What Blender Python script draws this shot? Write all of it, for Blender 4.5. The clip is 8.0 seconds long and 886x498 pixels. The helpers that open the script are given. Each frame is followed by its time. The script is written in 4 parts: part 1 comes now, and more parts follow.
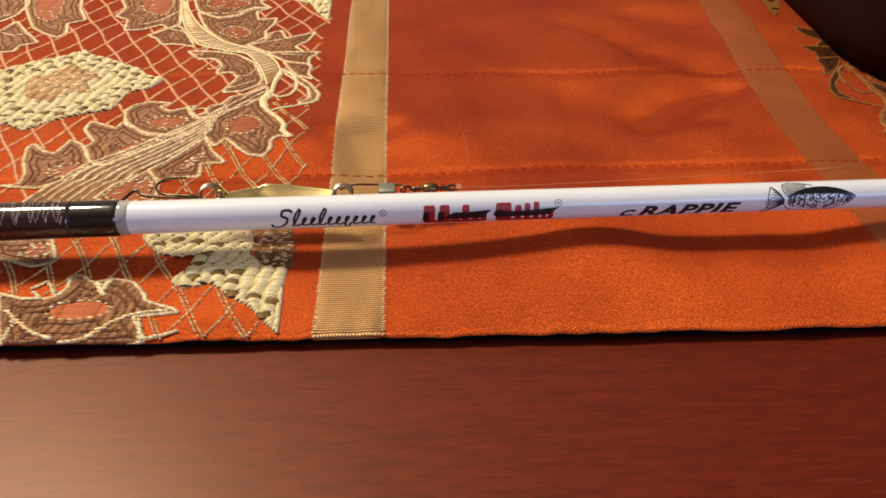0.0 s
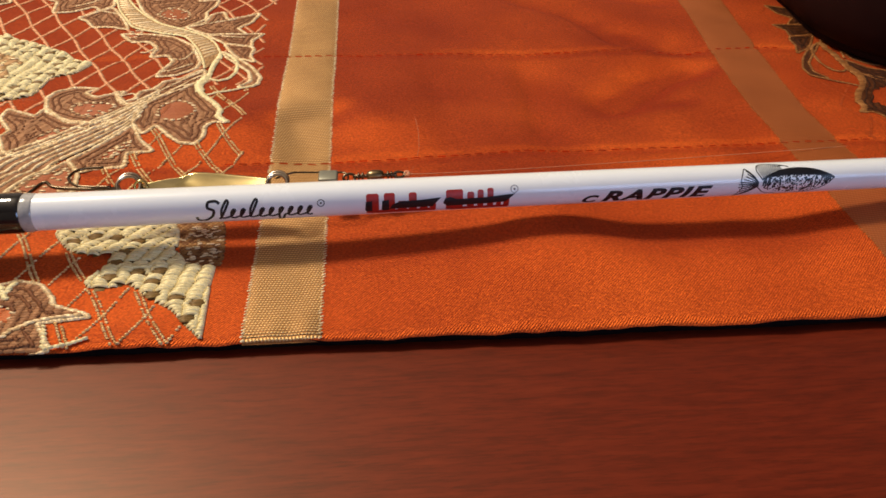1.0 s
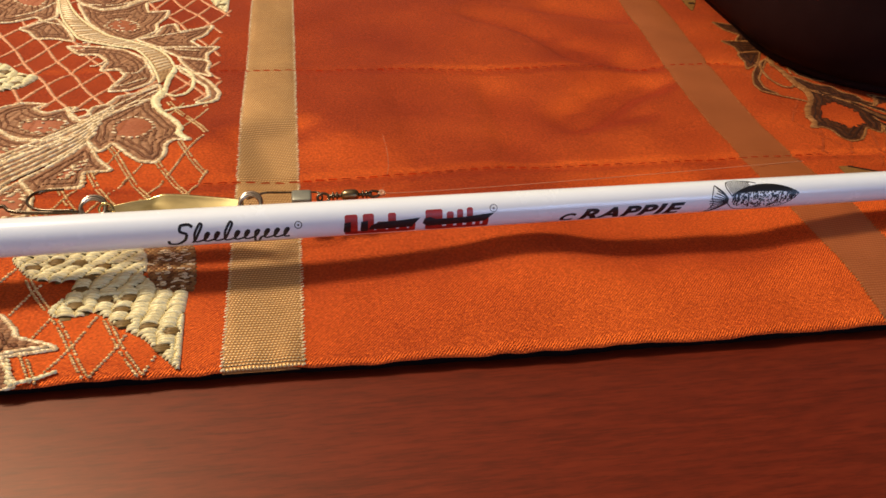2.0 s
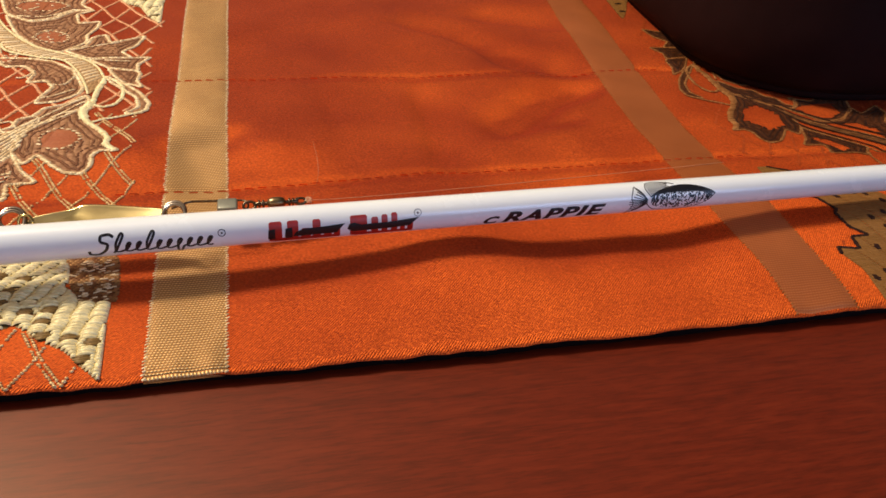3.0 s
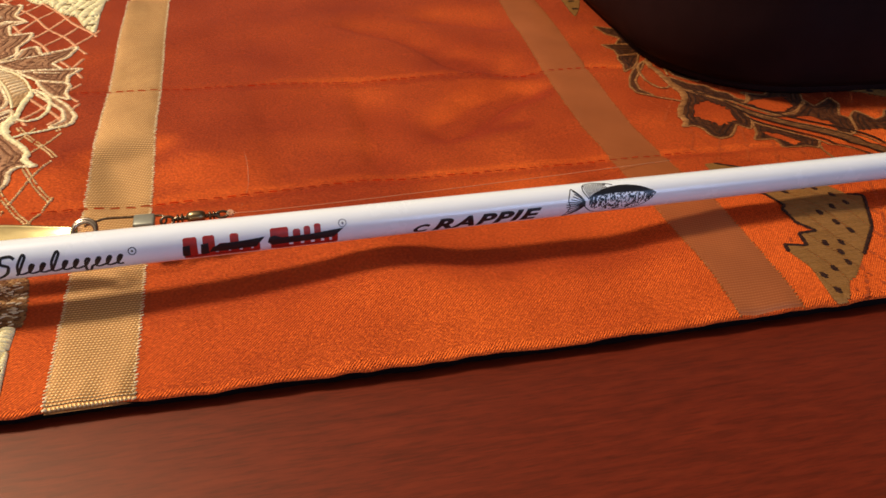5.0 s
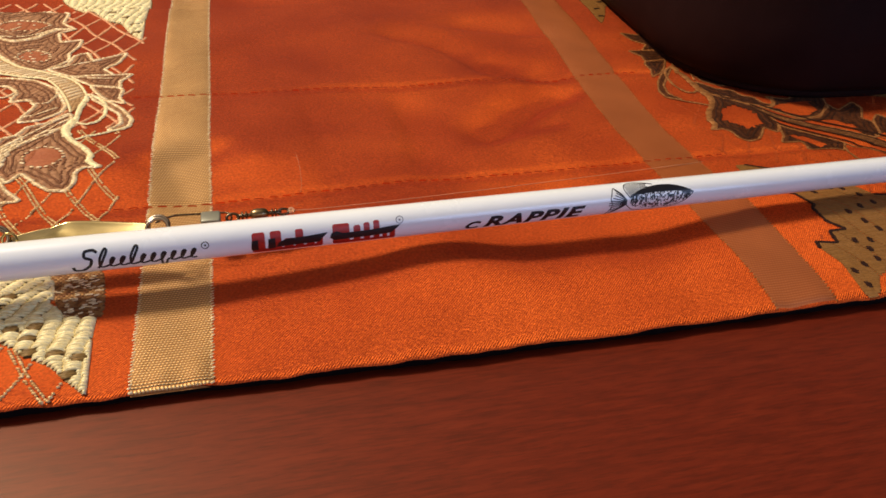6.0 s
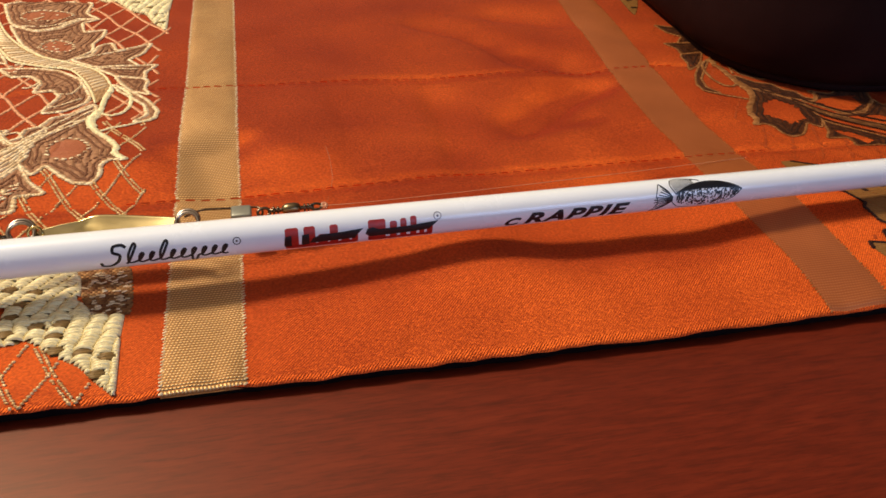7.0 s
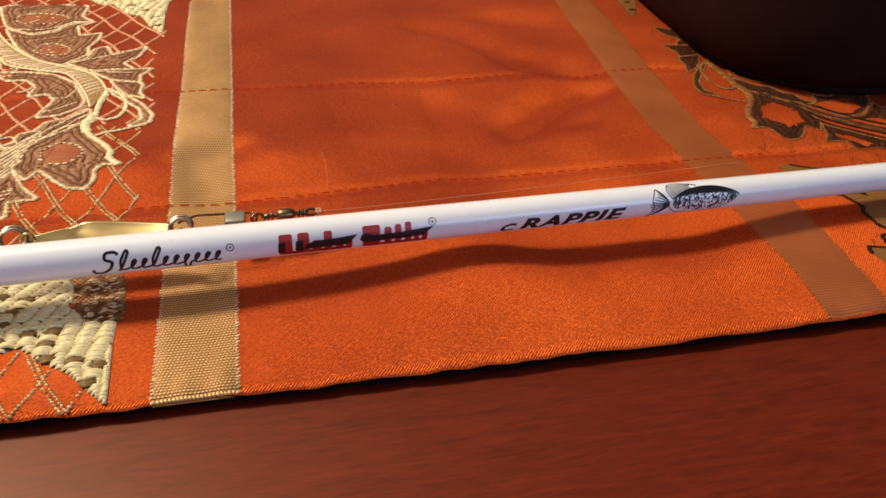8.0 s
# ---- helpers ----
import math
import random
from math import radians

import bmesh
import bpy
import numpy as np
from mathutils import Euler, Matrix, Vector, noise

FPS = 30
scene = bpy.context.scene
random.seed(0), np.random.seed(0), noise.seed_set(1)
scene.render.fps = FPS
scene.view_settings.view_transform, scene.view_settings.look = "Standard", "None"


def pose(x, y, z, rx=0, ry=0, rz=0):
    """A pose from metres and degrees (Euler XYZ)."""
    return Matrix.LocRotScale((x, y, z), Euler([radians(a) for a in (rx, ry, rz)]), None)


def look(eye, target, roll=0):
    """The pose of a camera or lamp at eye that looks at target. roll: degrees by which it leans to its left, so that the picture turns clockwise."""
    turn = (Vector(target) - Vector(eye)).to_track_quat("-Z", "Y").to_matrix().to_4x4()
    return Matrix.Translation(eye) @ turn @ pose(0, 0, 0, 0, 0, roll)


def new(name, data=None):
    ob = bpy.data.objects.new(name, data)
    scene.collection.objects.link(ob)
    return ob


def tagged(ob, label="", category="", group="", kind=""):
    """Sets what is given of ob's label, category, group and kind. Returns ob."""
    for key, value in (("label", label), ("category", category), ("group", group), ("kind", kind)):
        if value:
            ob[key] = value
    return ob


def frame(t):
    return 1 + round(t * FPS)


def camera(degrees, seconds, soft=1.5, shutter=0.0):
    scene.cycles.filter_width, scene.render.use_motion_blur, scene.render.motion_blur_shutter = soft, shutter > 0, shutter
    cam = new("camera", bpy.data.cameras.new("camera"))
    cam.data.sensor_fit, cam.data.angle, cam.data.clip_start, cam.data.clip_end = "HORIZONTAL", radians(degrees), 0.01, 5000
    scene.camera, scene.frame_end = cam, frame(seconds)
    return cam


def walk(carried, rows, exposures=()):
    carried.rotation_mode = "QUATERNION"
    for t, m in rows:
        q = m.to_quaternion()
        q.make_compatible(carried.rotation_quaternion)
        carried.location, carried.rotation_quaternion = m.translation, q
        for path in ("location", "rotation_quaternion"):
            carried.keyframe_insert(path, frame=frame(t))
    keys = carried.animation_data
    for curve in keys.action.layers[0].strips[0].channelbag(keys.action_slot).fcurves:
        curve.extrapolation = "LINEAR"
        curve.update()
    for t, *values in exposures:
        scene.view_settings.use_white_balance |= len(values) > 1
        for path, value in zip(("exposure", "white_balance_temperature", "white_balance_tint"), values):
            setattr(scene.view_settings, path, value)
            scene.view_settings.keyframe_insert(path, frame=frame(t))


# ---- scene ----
cam = camera(58.90, 8.0, soft=1.6, shutter=0.2)
PATH = [
    (0, (0.00585, -0.13703, 0.12950), (0.01446, 0.00629, 0.02095), 0.92),
    (0.5, (0.01273, -0.12752, 0.11692), (0.02481, 0.01574, 0.00861), 1.14),
    (1, (0.01369, -0.12293, 0.11755), (0.02804, 0.01938, 0.00828), 1.37),
    (1.2, (0.01688, -0.12044, 0.11467), (0.03270, 0.02206, 0.00584), 1.74),
    (2.3, (0.00014, -0.11737, 0.11977), (0.03368, 0.02343, 0.01276), 4.66),
    (2.5, (0.00712, -0.11672, 0.12001), (0.04217, 0.02389, 0.01325), 4.79),
    (3, (0.01072, -0.12239, 0.11953), (0.04941, 0.01853, 0.01444), 5.00),
    (3.5, (0.00971, -0.11941, 0.12322), (0.04873, 0.02142, 0.01813), 4.62),
    (4, (0.01385, -0.11209, 0.11911), (0.05476, 0.02912, 0.01525), 4.41),
    (4.5, (0.02100, -0.11089, 0.11724), (0.06282, 0.03014, 0.01350), 4.21),
    (4.7, (0.02726, -0.11415, 0.11685), (0.06924, 0.02631, 0.01241), 4.01),
    (5.8, (0.01638, -0.12267, 0.11930), (0.05710, 0.01891, 0.01587), 3.68),
    (6, (0.01275, -0.12491, 0.12027), (0.05318, 0.01677, 0.01686), 3.64),
    (6.5, (0.00774, -0.12011, 0.11470), (0.04573, 0.02146, 0.01023), 3.53),
    (7, (0.00846, -0.11727, 0.11592), (0.04588, 0.02453, 0.01154), 3.42),
    (7.5, (0.00756, -0.11855, 0.11514), (0.04447, 0.02359, 0.01105), 3.30),
    (8, (0.01015, -0.11577, 0.11641), (0.04741, 0.02606, 0.01203), 3.33),
]
walk(cam, [(t, look(eye, target, roll)) for t, eye, target, roll in PATH], exposures=[(0, -0.1), (0.5, -0.17), (1.2, -0.16), (2.4, -0.05), (8, -0.05)])

# ---- world and light ----
world = bpy.data.worlds.new("world")
world.use_nodes = True
scene.world = world
world.node_tree.nodes["Background"].inputs["Color"].default_value = (0.25, 0.3, 0.5, 1)
world.node_tree.nodes["Background"].inputs["Strength"].default_value = 0.035
scene.view_settings.exposure = 0.0


def lamp(name, kind, energy, colour, m, **more):
    data = bpy.data.lights.new(name, kind)
    data.energy, data.color = energy, colour
    for key, value in more.items():
        if key == "radius":
            data.shadow_soft_size = value
        if key == "size":
            data.shape, data.size, data.size_y = "RECTANGLE", value[0], value[1]
    ob = new(name, data)
    ob.matrix_world = m
    return ob


# a warm room lamp above and behind the table, and the dim blue window behind the camera
lamp("ceiling_lamp_light", "POINT", 75.0, (1.0, 0.868, 0.68), pose(-0.6, 0.46, 1.07), radius=0.12)
lamp("window_light", "AREA", 19.0, (0.43, 0.6, 1.0), look((1.1, -1.93, 0.9), (0.1, 0.0, 0.0)), size=(1.1, 0.9))


# ---- materials ----
def material(name, base=(0.8, 0.8, 0.8), rough=0.5, metal=0.0, **more):
    mat = bpy.data.materials.new(name)
    mat.use_nodes = True
    shader = mat.node_tree.nodes["Principled BSDF"]
    shader.inputs["Base Color"].default_value = (*base, 1)
    shader.inputs["Roughness"].default_value = rough
    shader.inputs["Metallic"].default_value = metal
    for key, value in more.items():
        shader.inputs[key.replace("_", " ")].default_value = value
    return mat, mat.node_tree, shader


def node(tree, kind, **values):
    n = tree.nodes.new(kind)
    for key, value in values.items():
        if key == "operation":
            n.operation = value
        elif key == "blend":
            n.data_type, n.blend_type = "RGBA", value
        elif key == "bands":
            n.wave_type, n.bands_direction = "BANDS", value
        else:
            n.inputs[key.replace("_", " ")].default_value = value
    return n


def coords(tree, scale=(1, 1, 1), turn=0.0):
    where = tree.nodes.new("ShaderNodeTexCoord")
    place = node(tree, "ShaderNodeMapping", Scale=scale, Rotation=(0, 0, turn))
    tree.links.new(where.outputs["Object"], place.inputs["Vector"])
    return place.outputs["Vector"]


def ramp(tree, source, stops):
    n = tree.nodes.new("ShaderNodeValToRGB")
    while len(n.color_ramp.elements) < len(stops):
        n.color_ramp.elements.new(0.5)
    for e, (at, colour) in zip(n.color_ramp.elements, stops):
        e.position, e.color = at, (*colour, 1)
    tree.links.new(source, n.inputs["Fac"])
    return n.outputs["Color"]


def blend(tree, how, a, b, fac):
    n = node(tree, "ShaderNodeMix", blend=how)
    if isinstance(fac, float):
        n.inputs["Factor"].default_value = fac
    else:
        tree.links.new(fac, n.inputs["Factor"])
    colour_in = [s for s in n.inputs if s.type == "RGBA"]
    for socket, value in zip(colour_in, (a, b)):
        if isinstance(value, tuple):
            socket.default_value = (*value, 1)
        else:
            tree.links.new(value, socket)
    return [s for s in n.outputs if s.type == "RGBA"][0]


def relief(tree, shader, height, strength, distance):
    n = node(tree, "ShaderNodeBump", Strength=strength, Distance=distance)
    tree.links.new(height, n.inputs["Height"])
    tree.links.new(n.outputs["Normal"], shader.inputs["Normal"])


def plus(tree, a, b, ka=1.0, kb=1.0):
    first = node(tree, "ShaderNodeMath", operation="MULTIPLY")
    first.inputs[1].default_value = ka
    tree.links.new(a, first.inputs[0])
    n = node(tree, "ShaderNodeMath", operation="MULTIPLY_ADD")
    n.inputs[1].default_value = kb
    tree.links.new(b, n.inputs[0])
    tree.links.new(first.outputs[0], n.inputs[2])
    return n.outputs[0]


def lying_threads(tree, shader, amount, wide=(0.0, 1.0)):
    """Threads that lie one way: their gloss is narrow along them and wide across."""
    way = node(tree, "ShaderNodeCombineXYZ", X=wide[0], Y=wide[1], Z=0.0)
    tree.links.new(way.outputs[0], shader.inputs["Tangent"])
    shader.inputs["Anisotropic"].default_value = amount


def satin_cloth():
    """Satin of two threads: a matt red-orange warp and a glossy golden-orange weft."""
    mat, tree, warp = material("orange_satin", (0.55, 0.06, 0.015), 0.7, 0.0, Specular_IOR_Level=0.2)
    weft = tree.nodes.new("ShaderNodeBsdfPrincipled")
    weft.inputs["Metallic"].default_value, weft.inputs["Roughness"].default_value = 1.0, 0.6
    lying_threads(tree, weft, 0.9, (1.0, 0.0))
    mixed = node(tree, "ShaderNodeMixShader", Fac=0.6)
    tree.links.new(warp.outputs[0], mixed.inputs[1])
    tree.links.new(weft.outputs[0], mixed.inputs[2])
    tree.links.new(mixed.outputs[0], tree.nodes["Material Output"].inputs["Surface"])
    twill = node(tree, "ShaderNodeTexWave", bands="X", Scale=600.0, Distortion=3.2, Detail=2.0, Detail_Scale=2.0)
    tree.links.new(coords(tree, (1, 1, 1), 0.75), twill.inputs["Vector"])
    picks = node(tree, "ShaderNodeTexNoise", Scale=1100.0, Detail=2.0)
    tree.links.new(coords(tree, (0.6, 1.4, 1)), picks.inputs["Vector"])
    cloud = node(tree, "ShaderNodeTexNoise", Scale=22.0, Detail=4.0)
    tree.links.new(coords(tree), cloud.inputs["Vector"])
    slub = node(tree, "ShaderNodeTexNoise", Scale=1600.0, Detail=1.0)
    tree.links.new(coords(tree, (1, 1.2, 1)), slub.inputs["Vector"])
    thread = ramp(tree, twill.outputs["Fac"], [(0.1, (0.62, 0.54, 0.48)), (0.7, (1.08, 1.12, 1.14))])
    grain = ramp(tree, slub.outputs["Fac"], [(0.3, (0.62, 0.56, 0.52)), (0.7, (1.18, 1.28, 1.32))])
    for shader, dull, clear in ((warp, (0.5, 0.048, 0.016), (0.68, 0.078, 0.022)), (weft, (0.56, 0.1, 0.01), (0.84, 0.188, 0.021))):
        base = ramp(tree, cloud.outputs["Fac"], [(0.3, dull), (0.7, clear)])
        colour = blend(tree, "MULTIPLY", base, thread, 0.32)
        tree.links.new(blend(tree, "MULTIPLY", colour, grain, 0.75), shader.inputs["Base Color"])
        relief(tree, shader, plus(tree, twill.outputs["Fac"], picks.outputs["Fac"], 1.0, 0.6), 0.3, 0.0005)
    return mat


def woven_band(name, low, mid, high, metal, rise=0.45):
    mat, tree, shader = material(name, mid, 0.5, metal, Specular_IOR_Level=0.4)
    lying_threads(tree, shader, 0.8)
    across = node(tree, "ShaderNodeTexWave", bands="Y", Scale=400.0, Distortion=1.1, Detail=1.0)
    tree.links.new(coords(tree), across.inputs["Vector"])
    along = node(tree, "ShaderNodeTexWave", bands="X", Scale=430.0, Distortion=1.1, Detail=1.0)
    tree.links.new(coords(tree, (1, 1, 1), 0.32), along.inputs["Vector"])
    weave = node(tree, "ShaderNodeMath", operation="MULTIPLY")
    tree.links.new(across.outputs["Fac"], weave.inputs[0])
    tree.links.new(along.outputs["Fac"], weave.inputs[1])
    cloud = node(tree, "ShaderNodeTexNoise", Scale=60.0, Detail=3.0)
    tree.links.new(coords(tree), cloud.inputs["Vector"])
    base = ramp(tree, plus(tree, across.outputs["Fac"], weave.outputs[0], 0.4, 0.6), [(0.0, low), (0.45, mid), (0.95, high)])
    soft = ramp(tree, cloud.outputs["Fac"], [(0.3, (0.85, 0.82, 0.8)), (0.7, (1.05, 1.05, 1.05))])
    tree.links.new(blend(tree, "MULTIPLY", base, soft, 0.8), shader.inputs["Base Color"])
    relief(tree, shader, plus(tree, across.outputs["Fac"], weave.outputs[0], 0.8, 0.3), rise, 0.0005)
    return mat


def thread_material(name, dark, light, rough=0.48, metal=0.55, gloss=0.8, waves=0.0):
    mat, tree, shader = material(name, light, rough, metal, Specular_IOR_Level=0.18)
    lying_threads(tree, shader, gloss)
    island = tree.nodes.new("ShaderNodeNewGeometry")
    base = ramp(tree, island.outputs["Random Per Island"], [(0.0, dark), (1.0, light)])
    fibre = node(tree, "ShaderNodeTexNoise", Scale=900.0, Detail=2.0)
    tree.links.new(coords(tree, (1, 3, 1)), fibre.inputs["Vector"])
    fine = ramp(tree, fibre.outputs["Fac"], [(0.3, (0.7, 0.68, 0.66)), (0.7, (1.12, 1.12, 1.12))])
    colour = blend(tree, "MULTIPLY", base, fine, 0.7)
    if waves:
        bands = node(tree, "ShaderNodeTexWave", bands="X", Scale=95.0, Distortion=7.0, Detail=1.0, Detail_Scale=1.2)
        tree.links.new(coords(tree, (1, 0.55, 1), 0.35), bands.inputs["Vector"])
        stripe = ramp(tree, bands.outputs["Fac"], [(0.2, (0.42, 0.36, 0.33)), (0.6, (1.1, 1.1, 1.1))])
        colour = blend(tree, "MULTIPLY", colour, stripe, waves)
    tree.links.new(colour, shader.inputs["Base Color"])
    relief(tree, shader, fibre.outputs["Fac"], 0.5, 0.0003)
    return mat


def polished_wood():
    mat, tree, shader = material("polished_mahogany", (0.15, 0.02, 0.01), 0.43, Specular_IOR_Level=0.64)
    shader.inputs["Specular Tint"].default_value = (1.0, 0.7, 0.47, 1)
    grain = node(tree, "ShaderNodeTexNoise", Scale=75.0, Detail=8.0, Roughness=0.65, Distortion=0.3)
    tree.links.new(coords(tree, (1.2, 8.0, 1)), grain.inputs["Vector"])
    pores = node(tree, "ShaderNodeTexNoise", Scale=420.0, Detail=3.0, Roughness=0.7)
    tree.links.new(coords(tree, (0.35, 3.8, 1)), pores.inputs["Vector"])
    cloud = node(tree, "ShaderNodeTexNoise", Scale=6.0, Detail=3.0)
    tree.links.new(coords(tree, (0.6, 2.0, 1)), cloud.inputs["Vector"])
    base = ramp(tree, grain.outputs["Fac"], [(0.25, (0.08, 0.0073, 0.0022)), (0.5, (0.126, 0.0116, 0.0034)), (0.8, (0.168, 0.0185, 0.0052))])
    dots = ramp(tree, pores.outputs["Fac"], [(0.36, (0.4, 0.36, 0.34)), (0.5, (1.0, 1.0, 1.0)), (0.66, (1.22, 1.25, 1.25))])
    wide = ramp(tree, cloud.outputs["Fac"], [(0.3, (0.8, 0.8, 0.8)), (0.7, (1.12, 1.1, 1.1))])
    tree.links.new(blend(tree, "MULTIPLY", blend(tree, "MULTIPLY", base, dots, 0.45), wide, 0.8), shader.inputs["Base Color"])
    relief(tree, shader, plus(tree, pores.outputs["Fac"], grain.outputs["Fac"], 0.6, 0.4), 0.04, 0.0004)
    return mat


def worn(name, base, rough, metal=0.0, scale=120.0, amount=0.25, **more):
    """A plain paint, plastic or metal with fine uneven tone, gloss and relief."""
    mat, tree, shader = material(name, base, rough, metal, **more)
    n = node(tree, "ShaderNodeTexNoise", Scale=scale, Detail=5.0, Roughness=0.6)
    tree.links.new(coords(tree), n.inputs["Vector"])
    tone = ramp(tree, n.outputs["Fac"], [(0.3, (1 - amount,) * 3), (0.7, (1.0, 1.0, 1.0))])
    tree.links.new(blend(tree, "MULTIPLY", (*base,), tone, 1.0), shader.inputs["Base Color"])
    gloss = node(tree, "ShaderNodeMapRange", To_Min=rough * 0.8, To_Max=min(1.0, rough * 1.3))
    tree.links.new(n.outputs["Fac"], gloss.inputs["Value"])
    tree.links.new(gloss.outputs["Result"], shader.inputs["Roughness"])
    relief(tree, shader, n.outputs["Fac"], 0.08, 0.0003)
    return mat


SATIN, WOOD = satin_cloth(), polished_wood()
GOLD_BAND = woven_band("woven_gold_band", (0.36, 0.155, 0.048), (0.66, 0.36, 0.125), (0.98, 0.69, 0.32), 0.5, 0.7)
COPPER_BAND = woven_band("woven_copper_band", (0.45, 0.112, 0.029), (0.53, 0.15, 0.041), (0.6, 0.195, 0.057), 0.42, 0.2)
LEAF_THREAD = thread_material("mauve_brown_thread", (0.33, 0.155, 0.074), (0.44, 0.22, 0.106), 0.6, 0.12, 0.7, 0.35)
RIB_THREAD = thread_material("dark_mauve_thread", (0.17, 0.066, 0.03), (0.24, 0.096, 0.043), 0.6, 0.12, 0.7)
CORD_THREAD = thread_material("cream_gold_thread", (0.64, 0.44, 0.23), (0.94, 0.76, 0.48), 0.48, 0.2)
NET_THREAD = thread_material("net_gold_thread", (0.54, 0.23, 0.11), (0.72, 0.36, 0.19), 0.5, 0.25)
CREAM_THREAD = thread_material("cream_satin_thread", (0.84, 0.71, 0.39), (0.95, 0.84, 0.5), 0.5, 0.1)
TAN_THREAD = thread_material("tan_thread", (0.36, 0.2, 0.085), (0.5, 0.3, 0.135), 0.5, 0.2)
OLIVE_DOT = thread_material("olive_brown_thread", (0.17, 0.1, 0.032), (0.25, 0.15, 0.05), 0.5, 0.1)
ROSE_THREAD = thread_material("rose_brown_thread", (0.36, 0.1, 0.038), (0.4, 0.125, 0.048), 0.55, 0.1)
HEM_EYE = thread_material("rust_orange_thread", (0.38, 0.09, 0.025), (0.46, 0.13, 0.04), 0.55, 0.2)
BEAD_THREAD = thread_material("bright_gold_thread", (0.66, 0.37, 0.14), (0.92, 0.66, 0.33), 0.42, 0.3)
VEIL_THREAD = thread_material("sheer_gold_thread", (0.15, 0.055, 0.02), (0.38, 0.2, 0.075), 0.5, 0.3)
SEAM_THREAD = thread_material("orange_seam_thread", (0.72, 0.13, 0.035), (0.84, 0.19, 0.05), 0.5, 0.1, 0.0)
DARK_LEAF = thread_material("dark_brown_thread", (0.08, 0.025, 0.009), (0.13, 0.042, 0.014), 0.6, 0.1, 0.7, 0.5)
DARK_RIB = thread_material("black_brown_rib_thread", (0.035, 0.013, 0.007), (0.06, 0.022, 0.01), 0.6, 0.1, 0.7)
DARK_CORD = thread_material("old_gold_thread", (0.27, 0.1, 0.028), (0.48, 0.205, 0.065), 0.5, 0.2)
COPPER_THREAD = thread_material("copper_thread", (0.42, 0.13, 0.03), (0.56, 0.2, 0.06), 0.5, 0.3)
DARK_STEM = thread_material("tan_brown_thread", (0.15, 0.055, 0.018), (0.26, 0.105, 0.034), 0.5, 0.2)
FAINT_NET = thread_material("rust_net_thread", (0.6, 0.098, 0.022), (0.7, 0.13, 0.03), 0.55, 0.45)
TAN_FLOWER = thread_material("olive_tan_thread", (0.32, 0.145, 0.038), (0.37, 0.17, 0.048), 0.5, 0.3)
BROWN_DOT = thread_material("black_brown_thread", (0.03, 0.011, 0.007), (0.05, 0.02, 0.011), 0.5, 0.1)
# thread colours by panel: a pale set, and a darker set for the mirrored panel
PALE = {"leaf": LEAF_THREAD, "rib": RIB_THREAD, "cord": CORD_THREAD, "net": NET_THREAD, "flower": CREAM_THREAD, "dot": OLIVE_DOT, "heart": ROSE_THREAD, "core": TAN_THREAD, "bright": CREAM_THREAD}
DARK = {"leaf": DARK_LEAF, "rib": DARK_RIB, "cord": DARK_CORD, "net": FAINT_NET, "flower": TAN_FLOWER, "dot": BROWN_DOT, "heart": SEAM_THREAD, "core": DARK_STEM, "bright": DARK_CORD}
WHITE_PAINT = worn("white_rod_paint", (0.92, 0.945, 0.965), 0.25, scale=60.0, amount=0.05, Coat_Weight=0.4, Coat_Roughness=0.12)
EPOXY = worn("hazy_epoxy", (0.56, 0.54, 0.52), 0.2, scale=300.0, amount=0.5, Coat_Weight=0.6, Coat_Roughness=0.08)
BLACK_WRAP = worn("black_epoxy_wrap", (0.012, 0.010, 0.010), 0.12, scale=300.0, amount=0.4, Coat_Weight=0.8, Coat_Roughness=0.06)
MAROON_WRAP = worn("dark_maroon_epoxy_wrap", (0.05, 0.018, 0.018), 0.14, scale=400.0, amount=0.5, Coat_Weight=0.8, Coat_Roughness=0.06)
SILVER_THREAD = worn("silver_thread", (0.6, 0.56, 0.55), 0.35, 0.6, 500.0, 0.3)
BLACK_INK = worn("black_ink", (0.012, 0.011, 0.014), 0.35, scale=500.0, amount=0.3)
RED_INK = worn("red_ink", (0.48, 0.024, 0.016), 0.35, scale=500.0, amount=0.3)
GREY_INK = worn("grey_ink", (0.5, 0.5, 0.54), 0.35, scale=900.0, amount=0.6)
BRASS = worn("polished_brass", (0.66, 0.5, 0.2), 0.2, 1.0, 260.0, 0.3)
STEEL = worn("nickel_steel", (0.42, 0.34, 0.27), 0.24, 1.0, 300.0, 0.3)
BRASS_DARK = worn("dark_brass", (0.3, 0.22, 0.12), 0.3, 1.0, 300.0, 0.35)
BRONZE = worn("dark_bronze", (0.16, 0.115, 0.075), 0.26, 1.0, 300.0, 0.35)
SLEEVE_METAL = worn("grey_crimp_metal", (0.36, 0.35, 0.28), 0.45, 0.7, 200.0, 0.25)
DARK_PLASTIC = worn("dark_satin_plastic", (0.021, 0.009, 0.009), 0.5, scale=40.0, amount=0.3, Specular_IOR_Level=0.02)
# near-black: a dark lining with the shade under the hem put into its colour
LINING_SHADE = worn("lining_and_hem_shade", (0.005, 0.0035, 0.0042), 0.9, scale=600.0, amount=0.5, Specular_IOR_Level=0.1)
FOAM = worn("black_foam", (0.02, 0.02, 0.02), 0.85, scale=700.0, amount=0.6)
WALL_PAINT = worn("warm_wall_paint", (0.37, 0.335, 0.31), 0.8, scale=8.0, amount=0.12)
FLOOR_BOARD = worn("brown_floor", (0.16, 0.09, 0.05), 0.5, scale=12.0, amount=0.4)


